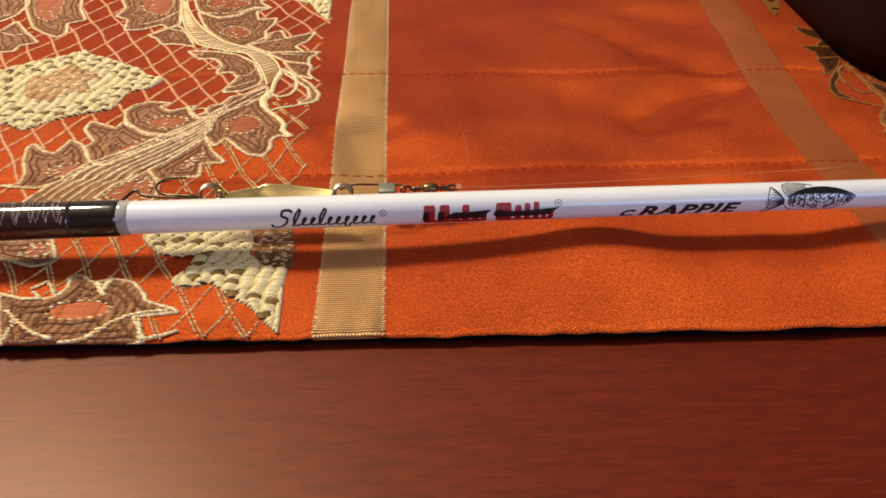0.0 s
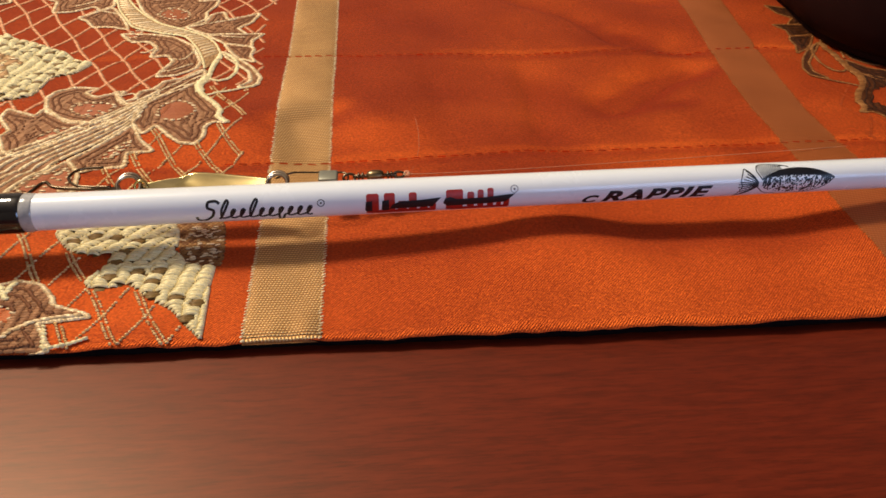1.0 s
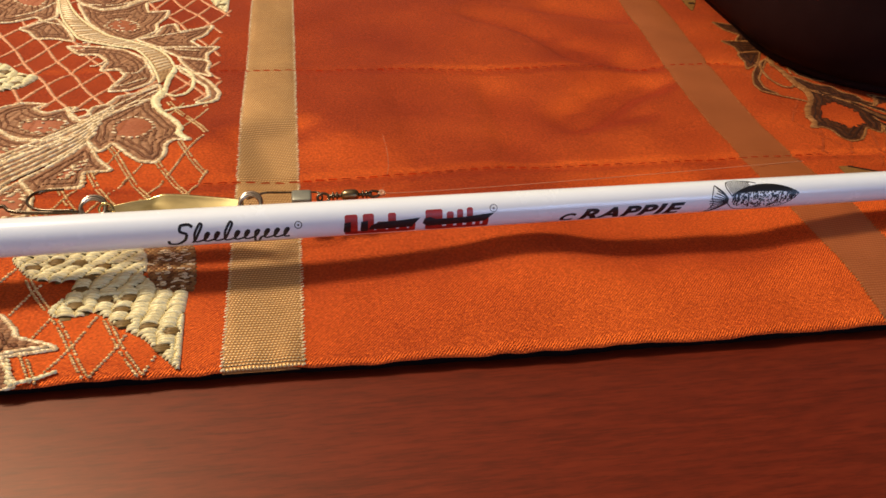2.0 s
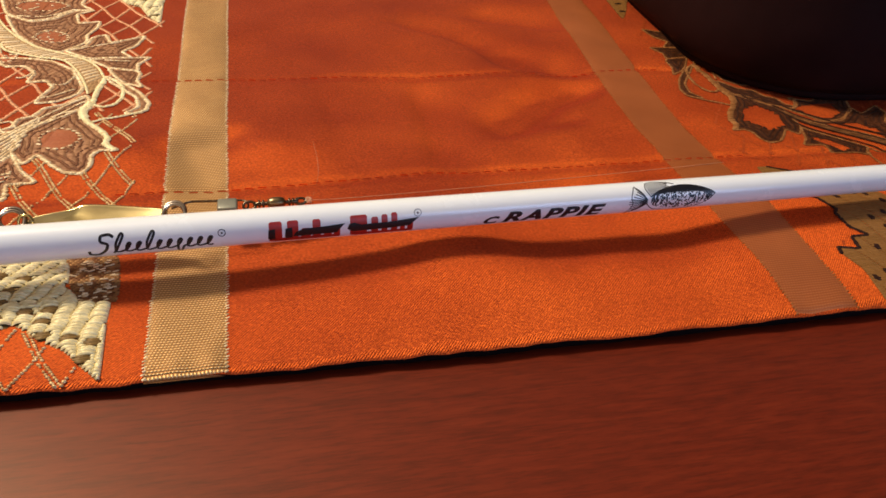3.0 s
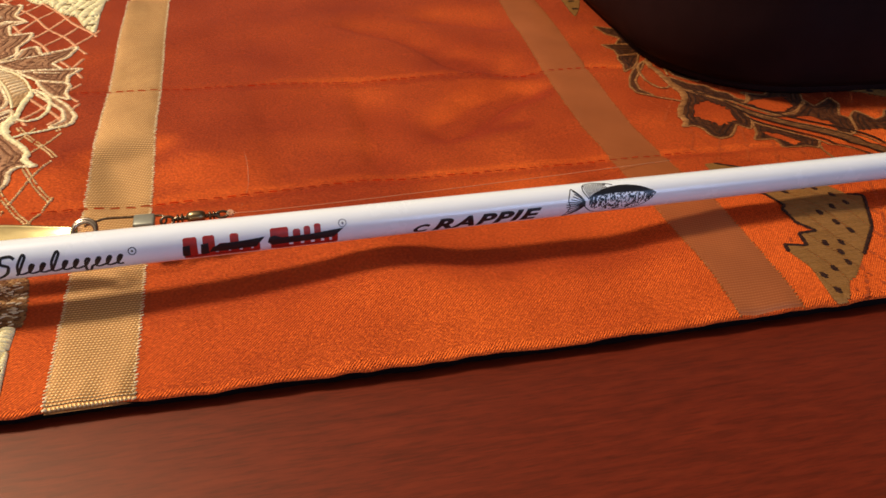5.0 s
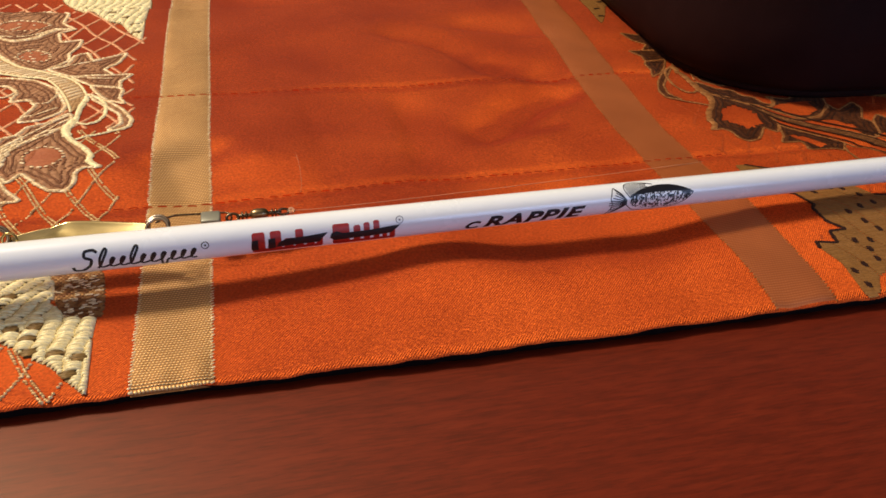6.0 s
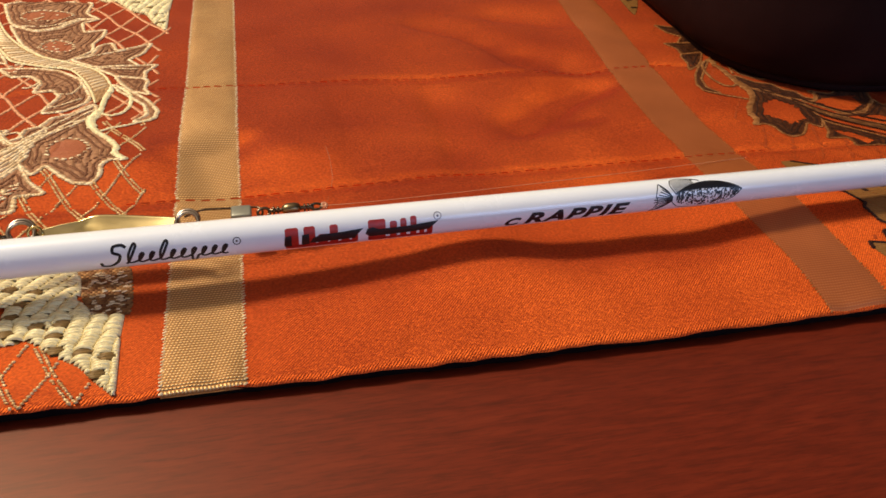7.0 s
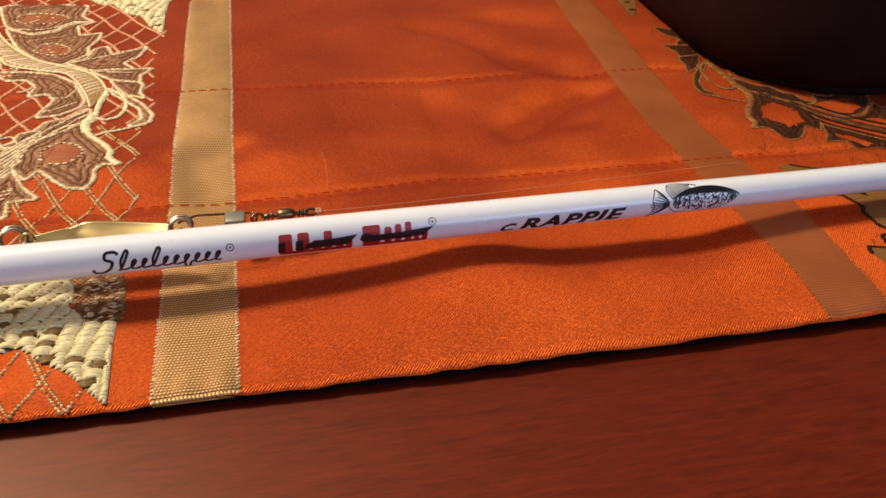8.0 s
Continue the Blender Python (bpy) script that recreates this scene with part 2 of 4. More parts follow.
def dented_brass():
    """Bright brass with shallow dents, as on a stamped spoon."""
    mat, tree, shader = material("dented_brass", (0.68, 0.51, 0.2), 0.22, 1.0)
    dents = node(tree, "ShaderNodeTexNoise", Scale=90.0, Detail=2.0, Roughness=0.5)
    tree.links.new(coords(tree, (0.7, 1.3, 1)), dents.inputs["Vector"])
    tarnish = node(tree, "ShaderNodeTexNoise", Scale=55.0, Detail=4.0)
    tree.links.new(coords(tree), tarnish.inputs["Vector"])
    tree.links.new(ramp(tree, tarnish.outputs["Fac"], [(0.4, (0.36, 0.27, 0.085)), (0.58, (0.76, 0.62, 0.3))]), shader.inputs["Base Color"])
    relief(tree, shader, dents.outputs["Fac"], 0.3, 0.0014)
    return mat


def nylon():
    mat, tree, shader = material("clear_nylon", (0.92, 0.56, 0.34), 0.25, Transmission_Weight=0.55, IOR=1.3)
    return mat


NYLON, SPOON_BRASS = nylon(), dented_brass()

# ---- mesh helpers; lengths in this part are millimetres ----
MM = 0.001


def build(name, verts, faces, mat, parent=None, label="", smooth=True, kind=""):
    mesh = bpy.data.meshes.new(name)
    mesh.from_pydata([tuple(v) for v in verts], [], faces)
    mesh.materials.append(mat)
    if smooth:
        mesh.shade_smooth()
    ob = new(name, mesh)
    if parent is not None:
        ob.parent = parent
        ob.matrix_parent_inverse = parent.matrix_world.inverted()
    tagged(ob, label=label, kind=kind)
    return ob


def part(name, bm, mat, parent, label="", smooth=True):
    mesh = bpy.data.meshes.new(name)
    bmesh.ops.recalc_face_normals(bm, faces=bm.faces[:])
    bm.to_mesh(mesh)
    bm.free()
    mesh.materials.append(mat)
    if smooth:
        mesh.shade_smooth()
    ob = new(name, mesh)
    if parent is not None:
        ob.parent = parent
    tagged(ob, label=label)
    return ob


def thing(name, label, category, group="", at=(0, 0, 0)):
    ob = new(name)
    ob.location = at
    bpy.context.view_layer.update()
    return tagged(ob, label=label, category=category, group=group)


def bump_at(v, mid, left, right):
    d = (v - mid) / (left if v < mid else right)
    return math.exp(-d * d)


def smooth_step(v, a, b):
    k = min(1.0, max(0.0, (v - a) / (b - a)))
    return k * k * (3 - 2 * k)


def crease(x, y, x0, y0, x1, y1, width, depth):
    """A fold with one steep wall and one long easy one."""
    dx, dy = x1 - x0, y1 - y0
    length = math.hypot(dx, dy)
    s = ((x - x0) * dx + (y - y0) * dy) / length / length
    d = ((x - x0) * dy - (y - y0) * dx) / length
    if s < -0.4 or s > 1.4:
        return 0.0
    fade = smooth_step(s, -0.3, 0.3) * (1 - smooth_step(s, 0.7, 1.3))
    return -depth * fade * math.exp(-(d / (width if d > 0 else width * 3.2)) ** 2)


def seam_one(x):
    return 72.8 + 2.8 * smooth_step(x, 5, 70)


def seam_two(x):
    return 147.0 + 1.2 * smooth_step(x, 40, 100)


def lean(y):
    """How far the second stripe and panel lean away, in mm."""
    return 0.088 * max(0.0, y - 97.0)


def cloth_z(x, y):
    """Height of the runner's upper face over its resting plane, in mm."""
    z = 3.7 * bump_at(x, 59, 26, 16) * bump_at(y, 40, 24, 26)
    z += 3.8 * smooth_step(x, 112, 165) * (1 - smooth_step(x, 205, 260)) * bump_at(y, 42, 28, 30)
    # folds: deep creases towards the far right, soft upright ones in the middle
    folds = crease(x, y, 72, 202, 99, 183, 4.4, 2.0) + crease(x, y, 96, 184, 110, 158, 4.4, 2.4) + crease(x, y, 104, 160, 136, 149, 4.2, 2.0)
    folds += crease(x, y, 90, 103, 111, 120, 4.2, 1.9) + crease(x, y, 106, 119, 135, 135, 4.4, 2.4) + crease(x, y, 88, 102, 118, 109, 4.0, 1.5)
    folds += crease(x, y, 67.5, 143, 65, 80, 4.4, 1.7) + crease(x, y, 34, 132, 35, 80, 5.0, 0.9) + crease(x, y, 104, 214, 142, 196, 4.6, 1.8)
    folds += crease(x, y, 6, 101, -18, 92, 6.0, 1.7)
    z += 1.35 * folds
    z += 0.5 * noise.noise(Vector((x / 5.5, y / 10, 9.4))) * (1 - smooth_step(y, 3, 14))
    z += 1.5 * smooth_step(y, 0, 15) * (1 - smooth_step(y, 20, 38)) * smooth_step(x, -5, 30) * (1 - smooth_step(x, 130, 165))
    z += 3.4 * bump_at(y, 96, 15, 36) * (1 - smooth_step(x, 5, 60)) * smooth_step(x, -75, -20)
    z += 1.5 * noise.noise(Vector((x / 42, y / 50, 1.3))) * smooth_step(y, 45, 95) + 0.5 * noise.noise(Vector((x / 16, y / 20, 4.1)))
    for seam in (seam_one(x), seam_two(x)):
        z -= 0.55 * math.exp(-((y - seam) / 1.6) ** 2)
    z -= 2.4 * smooth_step(y, 242, 247) * (1 - smooth_step(y, 256, 285))
    z -= 0.9 * max(0.0, 1 - y / 3.2) ** 2
    return max(z, -3.5)


def on_cloth(x, y, up=0.0):
    return Vector((x * MM, y * MM, (cloth_z(x, y) + up) * MM))


# ---- room and table ----
def slab(name, size, at, mat, parent=None, bevel=0.0, **tags):
    bm = bmesh.new()
    bmesh.ops.create_cube(bm, size=1.0, matrix=Matrix.Translation(at) @ Matrix.Diagonal((*size, 1)))
    if bevel:
        bmesh.ops.bevel(bm, geom=bm.edges[:], offset=bevel, segments=3, affect="EDGES", profile=0.5)
    ob = part(name, bm, mat, parent, smooth=False)
    tagged(ob, **tags)
    return ob


slab("floor", (4.2, 4.2, 0.1), (0.1, 0.05, -0.81), FLOOR_BOARD, kind="structure", label="plain brown floor under the table", category="floor")
slab("ceiling", (4.2, 4.2, 0.1), (0.1, 0.05, 1.75), WALL_PAINT, kind="structure", label="plain painted ceiling of the room", category="ceiling")
slab("wall_north", (4.2, 0.1, 2.46), (0.1, 2.1, 0.47), WALL_PAINT, kind="structure", label="plain warm painted wall of the room", category="wall")
slab("wall_east", (0.1, 4.0, 2.46), (2.15, 0.05, 0.47), WALL_PAINT, kind="structure", label="plain warm painted wall of the room", category="wall")
slab("wall_west", (0.1, 4.0, 2.46), (-1.95, 0.05, 0.47), WALL_PAINT, kind="structure", label="plain warm painted wall of the room", category="wall")


def wall_with_window():
    """The wall behind the camera, with an opening for the window."""
    bm = bmesh.new()
    for sx, sz, x, z in ((2.4, 2.46, -0.8, 0.47), (0.35, 2.46, 1.975, 0.47), (1.4, 1.16, 1.1, -0.18), (1.4, 0.3, 1.1, 1.55)):
        bmesh.ops.create_cube(bm, size=1.0, matrix=Matrix.Translation((x, -2.0, z)) @ Matrix.Diagonal((sx, 0.1, sz, 1)))
    tagged(part("wall_south", bm, WALL_PAINT, None, smooth=False), label="plain painted wall with a window opening", category="wall", kind="structure")


wall_with_window()

TABLE_Z = -3.8
table = thing("dining_table", "dark reddish mahogany table with a polished top", "table", at=(0.05, 0.1, -0.76))


def table_top():
    bm = bmesh.new()
    bmesh.ops.create_cube(bm, size=1.0, matrix=Matrix.Translation((0.05, 0.12, TABLE_Z * MM - 0.0125)) @ Matrix.Diagonal((1.7, 1.05, 0.025, 1)))
    upright = [e for e in bm.edges if abs(e.verts[0].co.z - e.verts[1].co.z) > 0.01]
    bmesh.ops.bevel(bm, geom=upright, offset=0.04, segments=5, affect="EDGES", profile=0.5)
    rim = [e for e in bm.edges if all(abs(f.normal.z) < 0.5 for f in e.link_faces) is False and len({round(f.normal.z) for f in e.link_faces}) > 1]
    bmesh.ops.bevel(bm, geom=rim, offset=0.006, segments=3, affect="EDGES", profile=0.5)
    ob = part("tabletop", bm, WOOD, table, smooth=False)
    ob.matrix_parent_inverse = table.matrix_world.inverted()


table_top()
for lx, ly in ((-0.72, -0.32), (0.82, -0.32), (-0.72, 0.56), (0.82, 0.56)):
    leg = slab("leg", (0.07, 0.07, 0.733), (lx, ly, -0.3935), WOOD, None, 0.006)
    leg.parent = table
    leg.matrix_parent_inverse = table.matrix_world.inverted()

# ---- table runner ----
runner = thing("table_runner", "orange satin table runner with gold stripes and brocade panels", "table runner", at=(0.07, 0.16, TABLE_Z * MM))
LEFT_END, RIGHT_END, DEPTH = -420.0, 560.0, 335.0
MIRROR = 139.5


def runner_cloth():
    step = 2.0
    nx, rows = int((RIGHT_END - LEFT_END) / step), [0.0, 0.3, 0.7, 1.2, 1.8, 2.5, 3.2] + [4 + step * j for j in range(int(DEPTH / step) - 1)]
    ny = len(rows) - 1
    top, under = [], []
    # hangs almost to the table, so its black stands for the shaded gap
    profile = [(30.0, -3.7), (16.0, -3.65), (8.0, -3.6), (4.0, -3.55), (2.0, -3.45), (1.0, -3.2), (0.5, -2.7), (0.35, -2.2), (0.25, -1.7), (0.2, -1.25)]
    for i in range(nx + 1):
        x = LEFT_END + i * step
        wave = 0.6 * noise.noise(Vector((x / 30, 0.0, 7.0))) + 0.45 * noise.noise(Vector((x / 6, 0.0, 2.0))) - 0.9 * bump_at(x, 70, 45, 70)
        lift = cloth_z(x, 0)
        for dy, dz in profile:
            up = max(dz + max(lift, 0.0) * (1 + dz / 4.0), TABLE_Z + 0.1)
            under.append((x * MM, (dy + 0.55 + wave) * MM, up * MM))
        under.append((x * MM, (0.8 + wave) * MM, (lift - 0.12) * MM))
        for row in rows:
            y = row + (0.8 + wave) * max(0.0, 1 - row / 12)
            top.append((x * MM, y * MM, (cloth_z(x, row) - (0.12 if row == 0 else 0.0)) * MM))

    def sheet(row):
        return [(i * row + j, (i + 1) * row + j, (i + 1) * row + j + 1, i * row + j + 1) for i in range(nx) for j in range(row - 1)]

    build("cloth", top, sheet(ny + 1), SATIN, runner)
    build("lining", under, sheet(len(profile) + 1), LINING_SHADE, runner, "dark lining under the satin edge, blackened for the shade of the gap")


runner_cloth()


def band(x0, x1, mat, label, slant=0.0):
    """A woven gold stripe, a little proud of the satin, across the runner."""
    verts, faces, cols = [], [], 12
    rows = int(DEPTH / 2.0)
    for j in range(rows + 1):
        y = -0.6 + j * 2.0
        for i in range(cols + 1):
            edge = 0.25 * noise.noise(Vector((y / 3, i * 9.0, x0))) if i in (0, cols) else 0.0
            x = x0 + (x1 - x0) * i / cols + edge + slant * lean(y)
            up = 0.06 if i in (0, cols) else 0.16
            verts.append(on_cloth(x, max(y, 0.4), up) if j else Vector((x * MM, 0.7 * MM, -1.3 * MM)))
    for j in range(rows):
        for i in range(cols):
            a = j * (cols + 1) + i
            faces.append((a, a + 1, a + cols + 2, a + cols + 1))
    body = build("gold_stripe", verts, faces, mat, runner, label)
    p = Pile(False)
    for x in (x0, x1):
        y = 1.0
        while y < 325.0:
            p.stitch(x + slant * lean(y) + random.uniform(-0.2, 0.2), y, 0.9, 0.43, random.uniform(0.7, 1.0), 0.45, 0.1, 0.1)
            y += 1.0 + random.uniform(-0.15, 0.15)
    p.done("selvedge", CORD_THREAD if mat is GOLD_BAND else COPPER_THREAD, body, "looped edge threads")


# ---- brocade: every element is laid on the cloth in mm and mirrored for the other panel ----
def curve_through(points, step, closed=False, soft=0.33):
    """Even points along a smooth line through the given ones."""
    pts = [Vector((p[0], p[1], 0)) for p in points]
    n = len(pts)
    fine = []
    for i in range(n if closed else n - 1):
        if closed:
            p0, p1, p2, p3 = pts[i - 1], pts[i], pts[(i + 1) % n], pts[(i + 2) % n]
        else:
            p0, p1, p2, p3 = pts[max(i - 1, 0)], pts[i], pts[i + 1], pts[min(i + 2, n - 1)]
        m1, m2 = (p2 - p0) * soft, (p3 - p1) * soft
        for k in range(8):
            t = k / 8
            fine.append((2 * t**3 - 3 * t**2 + 1) * p1 + (t**3 - 2 * t**2 + t) * m1 + (3 * t**2 - 2 * t**3) * p2 + (t**3 - t**2) * m2)
    fine.append(pts[0] if closed else pts[-1])
    out, need = [fine[0]], step
    for a, b in zip(fine, fine[1:]):
        seg = (b - a).length
        while seg >= need and seg > 1e-9:
            a = a + (b - a) * (need / seg)
            out.append(a)
            seg, need = (b - a).length, step
        need -= seg
    return [(p.x, p.y) for p in out]


def within(x, y, outline):
    inside = False
    for (ax, ay), (bx, by) in zip(outline, outline[1:] + outline[:1]):
        if (ay > y) != (by > y) and x < ax + (y - ay) * (bx - ax) / (by - ay):
            inside = not inside
    return inside


class Pile:
    """Gathers many small stitches into one mesh."""

    def __init__(self, flip):
        self.verts, self.faces, self.flip, self.skip = [], [], flip, None

    def put(self, x, y, up):
        if self.flip:
            x, y = MIRROR - x + lean(y) + 1.2 * smooth_step(y, 55, 90), y + 2.0 * smooth_step(y, 55, 90)
        self.verts.append(on_cloth(x, max(y, 0.3), up))

    def stitch(self, x, y, dx, dy, length, wide, high, up):
        """A plump thread: pointed ends, five sides."""
        first = len(self.verts)
        nx, ny = -dy, dx
        for k, w, h in ((-0.5, 0.5, 0.3), (-0.36, 0.95, 0.92), (0.36, 0.95, 0.92), (0.5, 0.5, 0.3)):
            cx, cy = x + dx * length * k, y + dy * length * k
            for side, top in ((-0.5, 0.0), (-0.32, 0.75), (0.0, 1.0), (0.32, 0.75), (0.5, 0.0)):
                self.put(cx + nx * wide * side * w, cy + ny * wide * side * w, up + high * h * top)
        for s in range(3):
            for c in range(4):
                a = first + s * 5 + c
                quad = (a, a + 5, a + 6, a + 1)
                self.faces.append(quad[::-1] if not self.flip else quad)

    def cord(self, points, wide=1.1, high=0.7, pitch=1.25, up=0.25, closed=False, twin=0.0, weft=False, soft=0.33, lost=0.0):
        line = curve_through(points, pitch, closed, soft)
        for (x0, y0), (x1, y1) in zip(line, line[1:]):
            d = math.hypot(x1 - x0, y1 - y0)
            if d < 1e-6 or (y0 + y1) < 0.2:
                continue
            dx, dy = (x1 - x0) / d, (y1 - y0) / d
            ang = math.atan2(dy, dx) + random.uniform(-0.12, 0.12)
            if weft:
                ang = 0.3 * math.atan(dy / dx if abs(dx) > 0.02 else 50.0) + random.uniform(-0.1, 0.1)
            for side in ((-twin, twin) if twin else (0.0,)):
                if random.random() < lost:
                    continue
                self.stitch((x0 + x1) / 2 - dy * side, (y0 + y1) / 2 + dx * side, math.cos(ang), math.sin(ang), (weft or pitch * 1.5) * random.uniform(0.75, 1.25), wide * random.uniform(0.8, 1.15), high * random.uniform(0.6, 1.3), up)

    def fill(self, outline, lane, pitch, high, up, shear=0.0, sway=0.0, holes=(), angle=0.0, soft=0.33):
        """Weft floats stacked in puffy lanes within an outline; the lanes lean and sway."""
        c, s = math.cos(angle), math.sin(angle)
        poly = [(x * c + y * s, -x * s + y * c) for x, y in curve_through(outline, 1.5, True, soft)]
        v, top = min(p[1] for p in poly) + pitch / 2, max(p[1] for p in poly)
        while v < top:
            cuts = sorted(a[0] + (v - a[1]) * (b[0] - a[0]) / (b[1] - a[1]) for a, b in zip(poly, poly[1:] + poly[:1]) if (a[1] > v) != (b[1] > v))
            shift = shear * v + sway * math.sin(v / 3.1)
            for a, b in zip(cuts[::2], cuts[1::2]):
                k = math.floor((a - shift) / lane)
                while k * lane + shift < b:
                    u0, u1 = max(k * lane + shift, a), min((k + 1) * lane + shift, b)
                    k += 1
                    if u1 - u0 < 0.4:
                        continue
                    m = (u0 + u1) / 2
                    x, y = m * c - v * s, m * s + v * c
                    if y < 0.6 or any(abs(y - hy) < 1.1 and abs(x - hx) < lane * 0.55 for hx, hy in holes):
                        continue
                    if self.skip and within(x, y, self.skip):
                        continue
                    full = min(1.0, 0.45 + 0.55 * (u1 - u0) / lane)
                    self.stitch(x, y, c, s, (u1 - u0) * 1.02, pitch * 1.2, high * full * random.uniform(0.92, 1.08), up)
            v += pitch

    def puff(self, x, y, length, wide, high, up, lay):
        """A float that swells in its middle and dives under at both ends."""
        first = len(self.verts)
        for k, h in ((-0.5, -0.12), (-0.4, 0.5), (-0.2, 0.9), (0.0, 1.0), (0.2, 0.9), (0.4, 0.5), (0.5, -0.12)):
            cx, cy = x + length * k, y + lay * length * k
            for side, top in ((-0.5, -0.5), (-0.3, -0.12), (0.0, 0.0), (0.3, -0.12), (0.5, -0.5)):
                self.put(cx, cy + wide * side, max(0.02, up + high * h + top * wide))
        for n in range(6):
            for c in range(4):
                a = first + n * 5 + c
                quad = (a, a + 5, a + 6, a + 1)
                self.faces.append(quad[::-1] if not self.flip else quad)

    def cushion(self, outline, lane, pitch, high, up, shear, sway, holes):
        """Level floats packed in puffed lanes that lean and sway, parted round small oval holes."""
        poly = curve_through(outline, 1.5, True, 0.25)
        v, top = max(0.8, min(p[1] for p in poly) + pitch / 2), max(p[1] for p in poly)
        while v < top:
            cuts = sorted(a[0] + (v - a[1]) * (b[0] - a[0]) / (b[1] - a[1]) for a, b in zip(poly, poly[1:] + poly[:1]) if (a[1] > v) != (b[1] > v))
            shift = shear * v + sway * math.sin(v / 3.1) + random.uniform(-0.4, 0.4)
            for a, b in zip(cuts[::2], cuts[1::2]):
                edges = [a] + [k * lane + shift for k in range(math.ceil((a - shift) / lane), math.floor((b - shift) / lane) + 1)] + [b]
                for u0, u1 in zip(edges, edges[1:]):
                    for hx, hy in holes:
                        if abs(v - hy) < 1.15:
                            half = 1.75 * math.sqrt(1 - ((v - hy) / 1.15) ** 2)
                            if u0 < hx - half < u1:
                                u1 = hx - half
                            elif u0 < hx + half < u1:
                                u0 = hx + half
                            elif hx - half <= u0 and u1 <= hx + half:
                                u1 = u0
                    if u1 - u0 > 0.5:
                        full = min(1.0, 0.4 + 0.6 * (u1 - u0) / lane)
                        self.puff((u0 + u1) / 2, v + random.uniform(-0.08, 0.08), u1 - u0 + 0.1, pitch * 1.12, high * full * random.uniform(0.8, 1.15), up, random.uniform(-0.06, 0.1))
            v += pitch

    def done(self, name, mat, parent, label="", kind=""):
        return build(name, self.verts, self.faces, mat, parent, label, kind=kind)


TAKEN = []  # outlines that the net stops at


def between(a, b, f, n=14):
    """A line that runs a share f of the way from one line to another."""
    ends = []
    for pts in (a, b):
        fine = curve_through(pts, 0.5)
        ends.append([fine[round(k * (len(fine) - 1) / (n - 1))] for k in range(n)])
    return [(x0 + (x1 - x0) * f, y0 + (y1 - y0) * f) for (x0, y0), (x1, y1) in zip(*ends)]


def inset(outline, d):
    """Stitch places on a line that runs inside an outline at the distance d: place and direction."""
    line = curve_through(outline, 0.8, True, 0.15)
    n, out = len(line), []
    area = sum(a[0] * b[1] - b[0] * a[1] for a, b in zip(line, line[1:] + line[:1]))
    side = 1.0 if area > 0 else -1.0
    for i in range(n):
        (ax, ay), (bx, by) = line[i - 2], line[(i + 2) % n]
        h = math.hypot(bx - ax, by - ay) or 1.0
        x, y = line[i][0] - side * (by - ay) / h * d, line[i][1] + side * (bx - ax) / h * d
        if within(x, y, line) and min((x - px) ** 2 + (y - py) ** 2 for px, py in line) > (0.86 * d) ** 2:
            out.append((x, y, (bx - ax) / h, (by - ay) / h))
    return out


def leaf(flip, outline, heart=None, dotted=0, veins=(), hem=False, lean=0.3):
    """A brocade leaf: brown filling ribbed along its jagged outline, a satin heart ringed with dots."""
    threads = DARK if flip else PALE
    TAKEN.append(curve_through(outline, 2.0, True, 0.15))
    if heart and flip:
        hx, hy = sum(x for x, _ in heart) / len(heart), sum(y for _, y in heart) / len(heart)
        heart = [(hx + (x - hx) * 1.4, hy + (y - hy) * 1.4) for x, y in heart]
    p = Pile(flip)
    p.skip = heart
    p.fill(outline, 2.2, 0.9, 0.4 if hem else 0.12 if flip else 0.2, 0.12, lean, 0.9, soft=0.15)
    body = p.done("leaf", threads["leaf"], runner, "dark brown brocade leaf with an old-gold edge" if flip else "mauve-brown brocade leaf with a cream outline")
    q = Pile(flip)
    for d in (2.4, 5.2, 8.0) if hem else (1.7, 4.3, 7.0, 9.6):
        for x, y, dx, dy in inset(outline, d + 0.35 * math.sin(d)):
            if y > 0.5 and not (heart and within(x, y, heart)):
                x, y = x + 0.35 * math.sin(y / 1.7), y + 0.3 * math.sin(x / 1.9)
                q.stitch(x, y, dx * 0.8 + 0.2, dy * 0.8, random.uniform(1.0, 1.7), random.uniform(0.75, 1.1), 0.14 if flip else 0.3, 0.5 if hem else 0.24)
    q.done("rib", threads["rib"], body)
    q = Pile(flip)
    q.cord(outline, 0.75 if flip else 1.05, 0.15 if flip else 0.4, 0.85, 0.2, closed=True, weft=1.1 if flip else 1.6, soft=0.16)
    for vein in () if flip else veins:
        q.cord(vein, 0.95 if hem else 0.75, 0.35, 1.6 if hem else 1.0, 0.6 if hem else 0.25, weft=2.4 if hem else 1.5)
    if heart and not flip:
        q.cord(heart, 0.7, 0.25, 2.3, 0.3, True, weft=1.4)
    for _ in range(0 if flip else dotted):
        cx, cy = sum(x for x, _ in heart) / len(heart), sum(y for _, y in heart) / len(heart)
        x, y = random.choice(heart)
        k = random.uniform(0.2, 1.0)
        q.stitch(cx + (x - cx) * k, cy + (y - cy) * k, 0.97, random.uniform(-0.1, 0.3), random.uniform(0.9, 2.0), 0.55, 0.25, 0.3)
    q.done("outline", threads["cord"], body)
    if heart and not flip:
        r = Pile(flip)
        r.fill(heart, 9.0, 0.9, 0.14, 0.08, 0.2, 0.3)
        r.done("heart", HEM_EYE if hem else threads["heart"], body, "orange satin eye in the leaf" if hem else "rose-brown heart of the leaf")


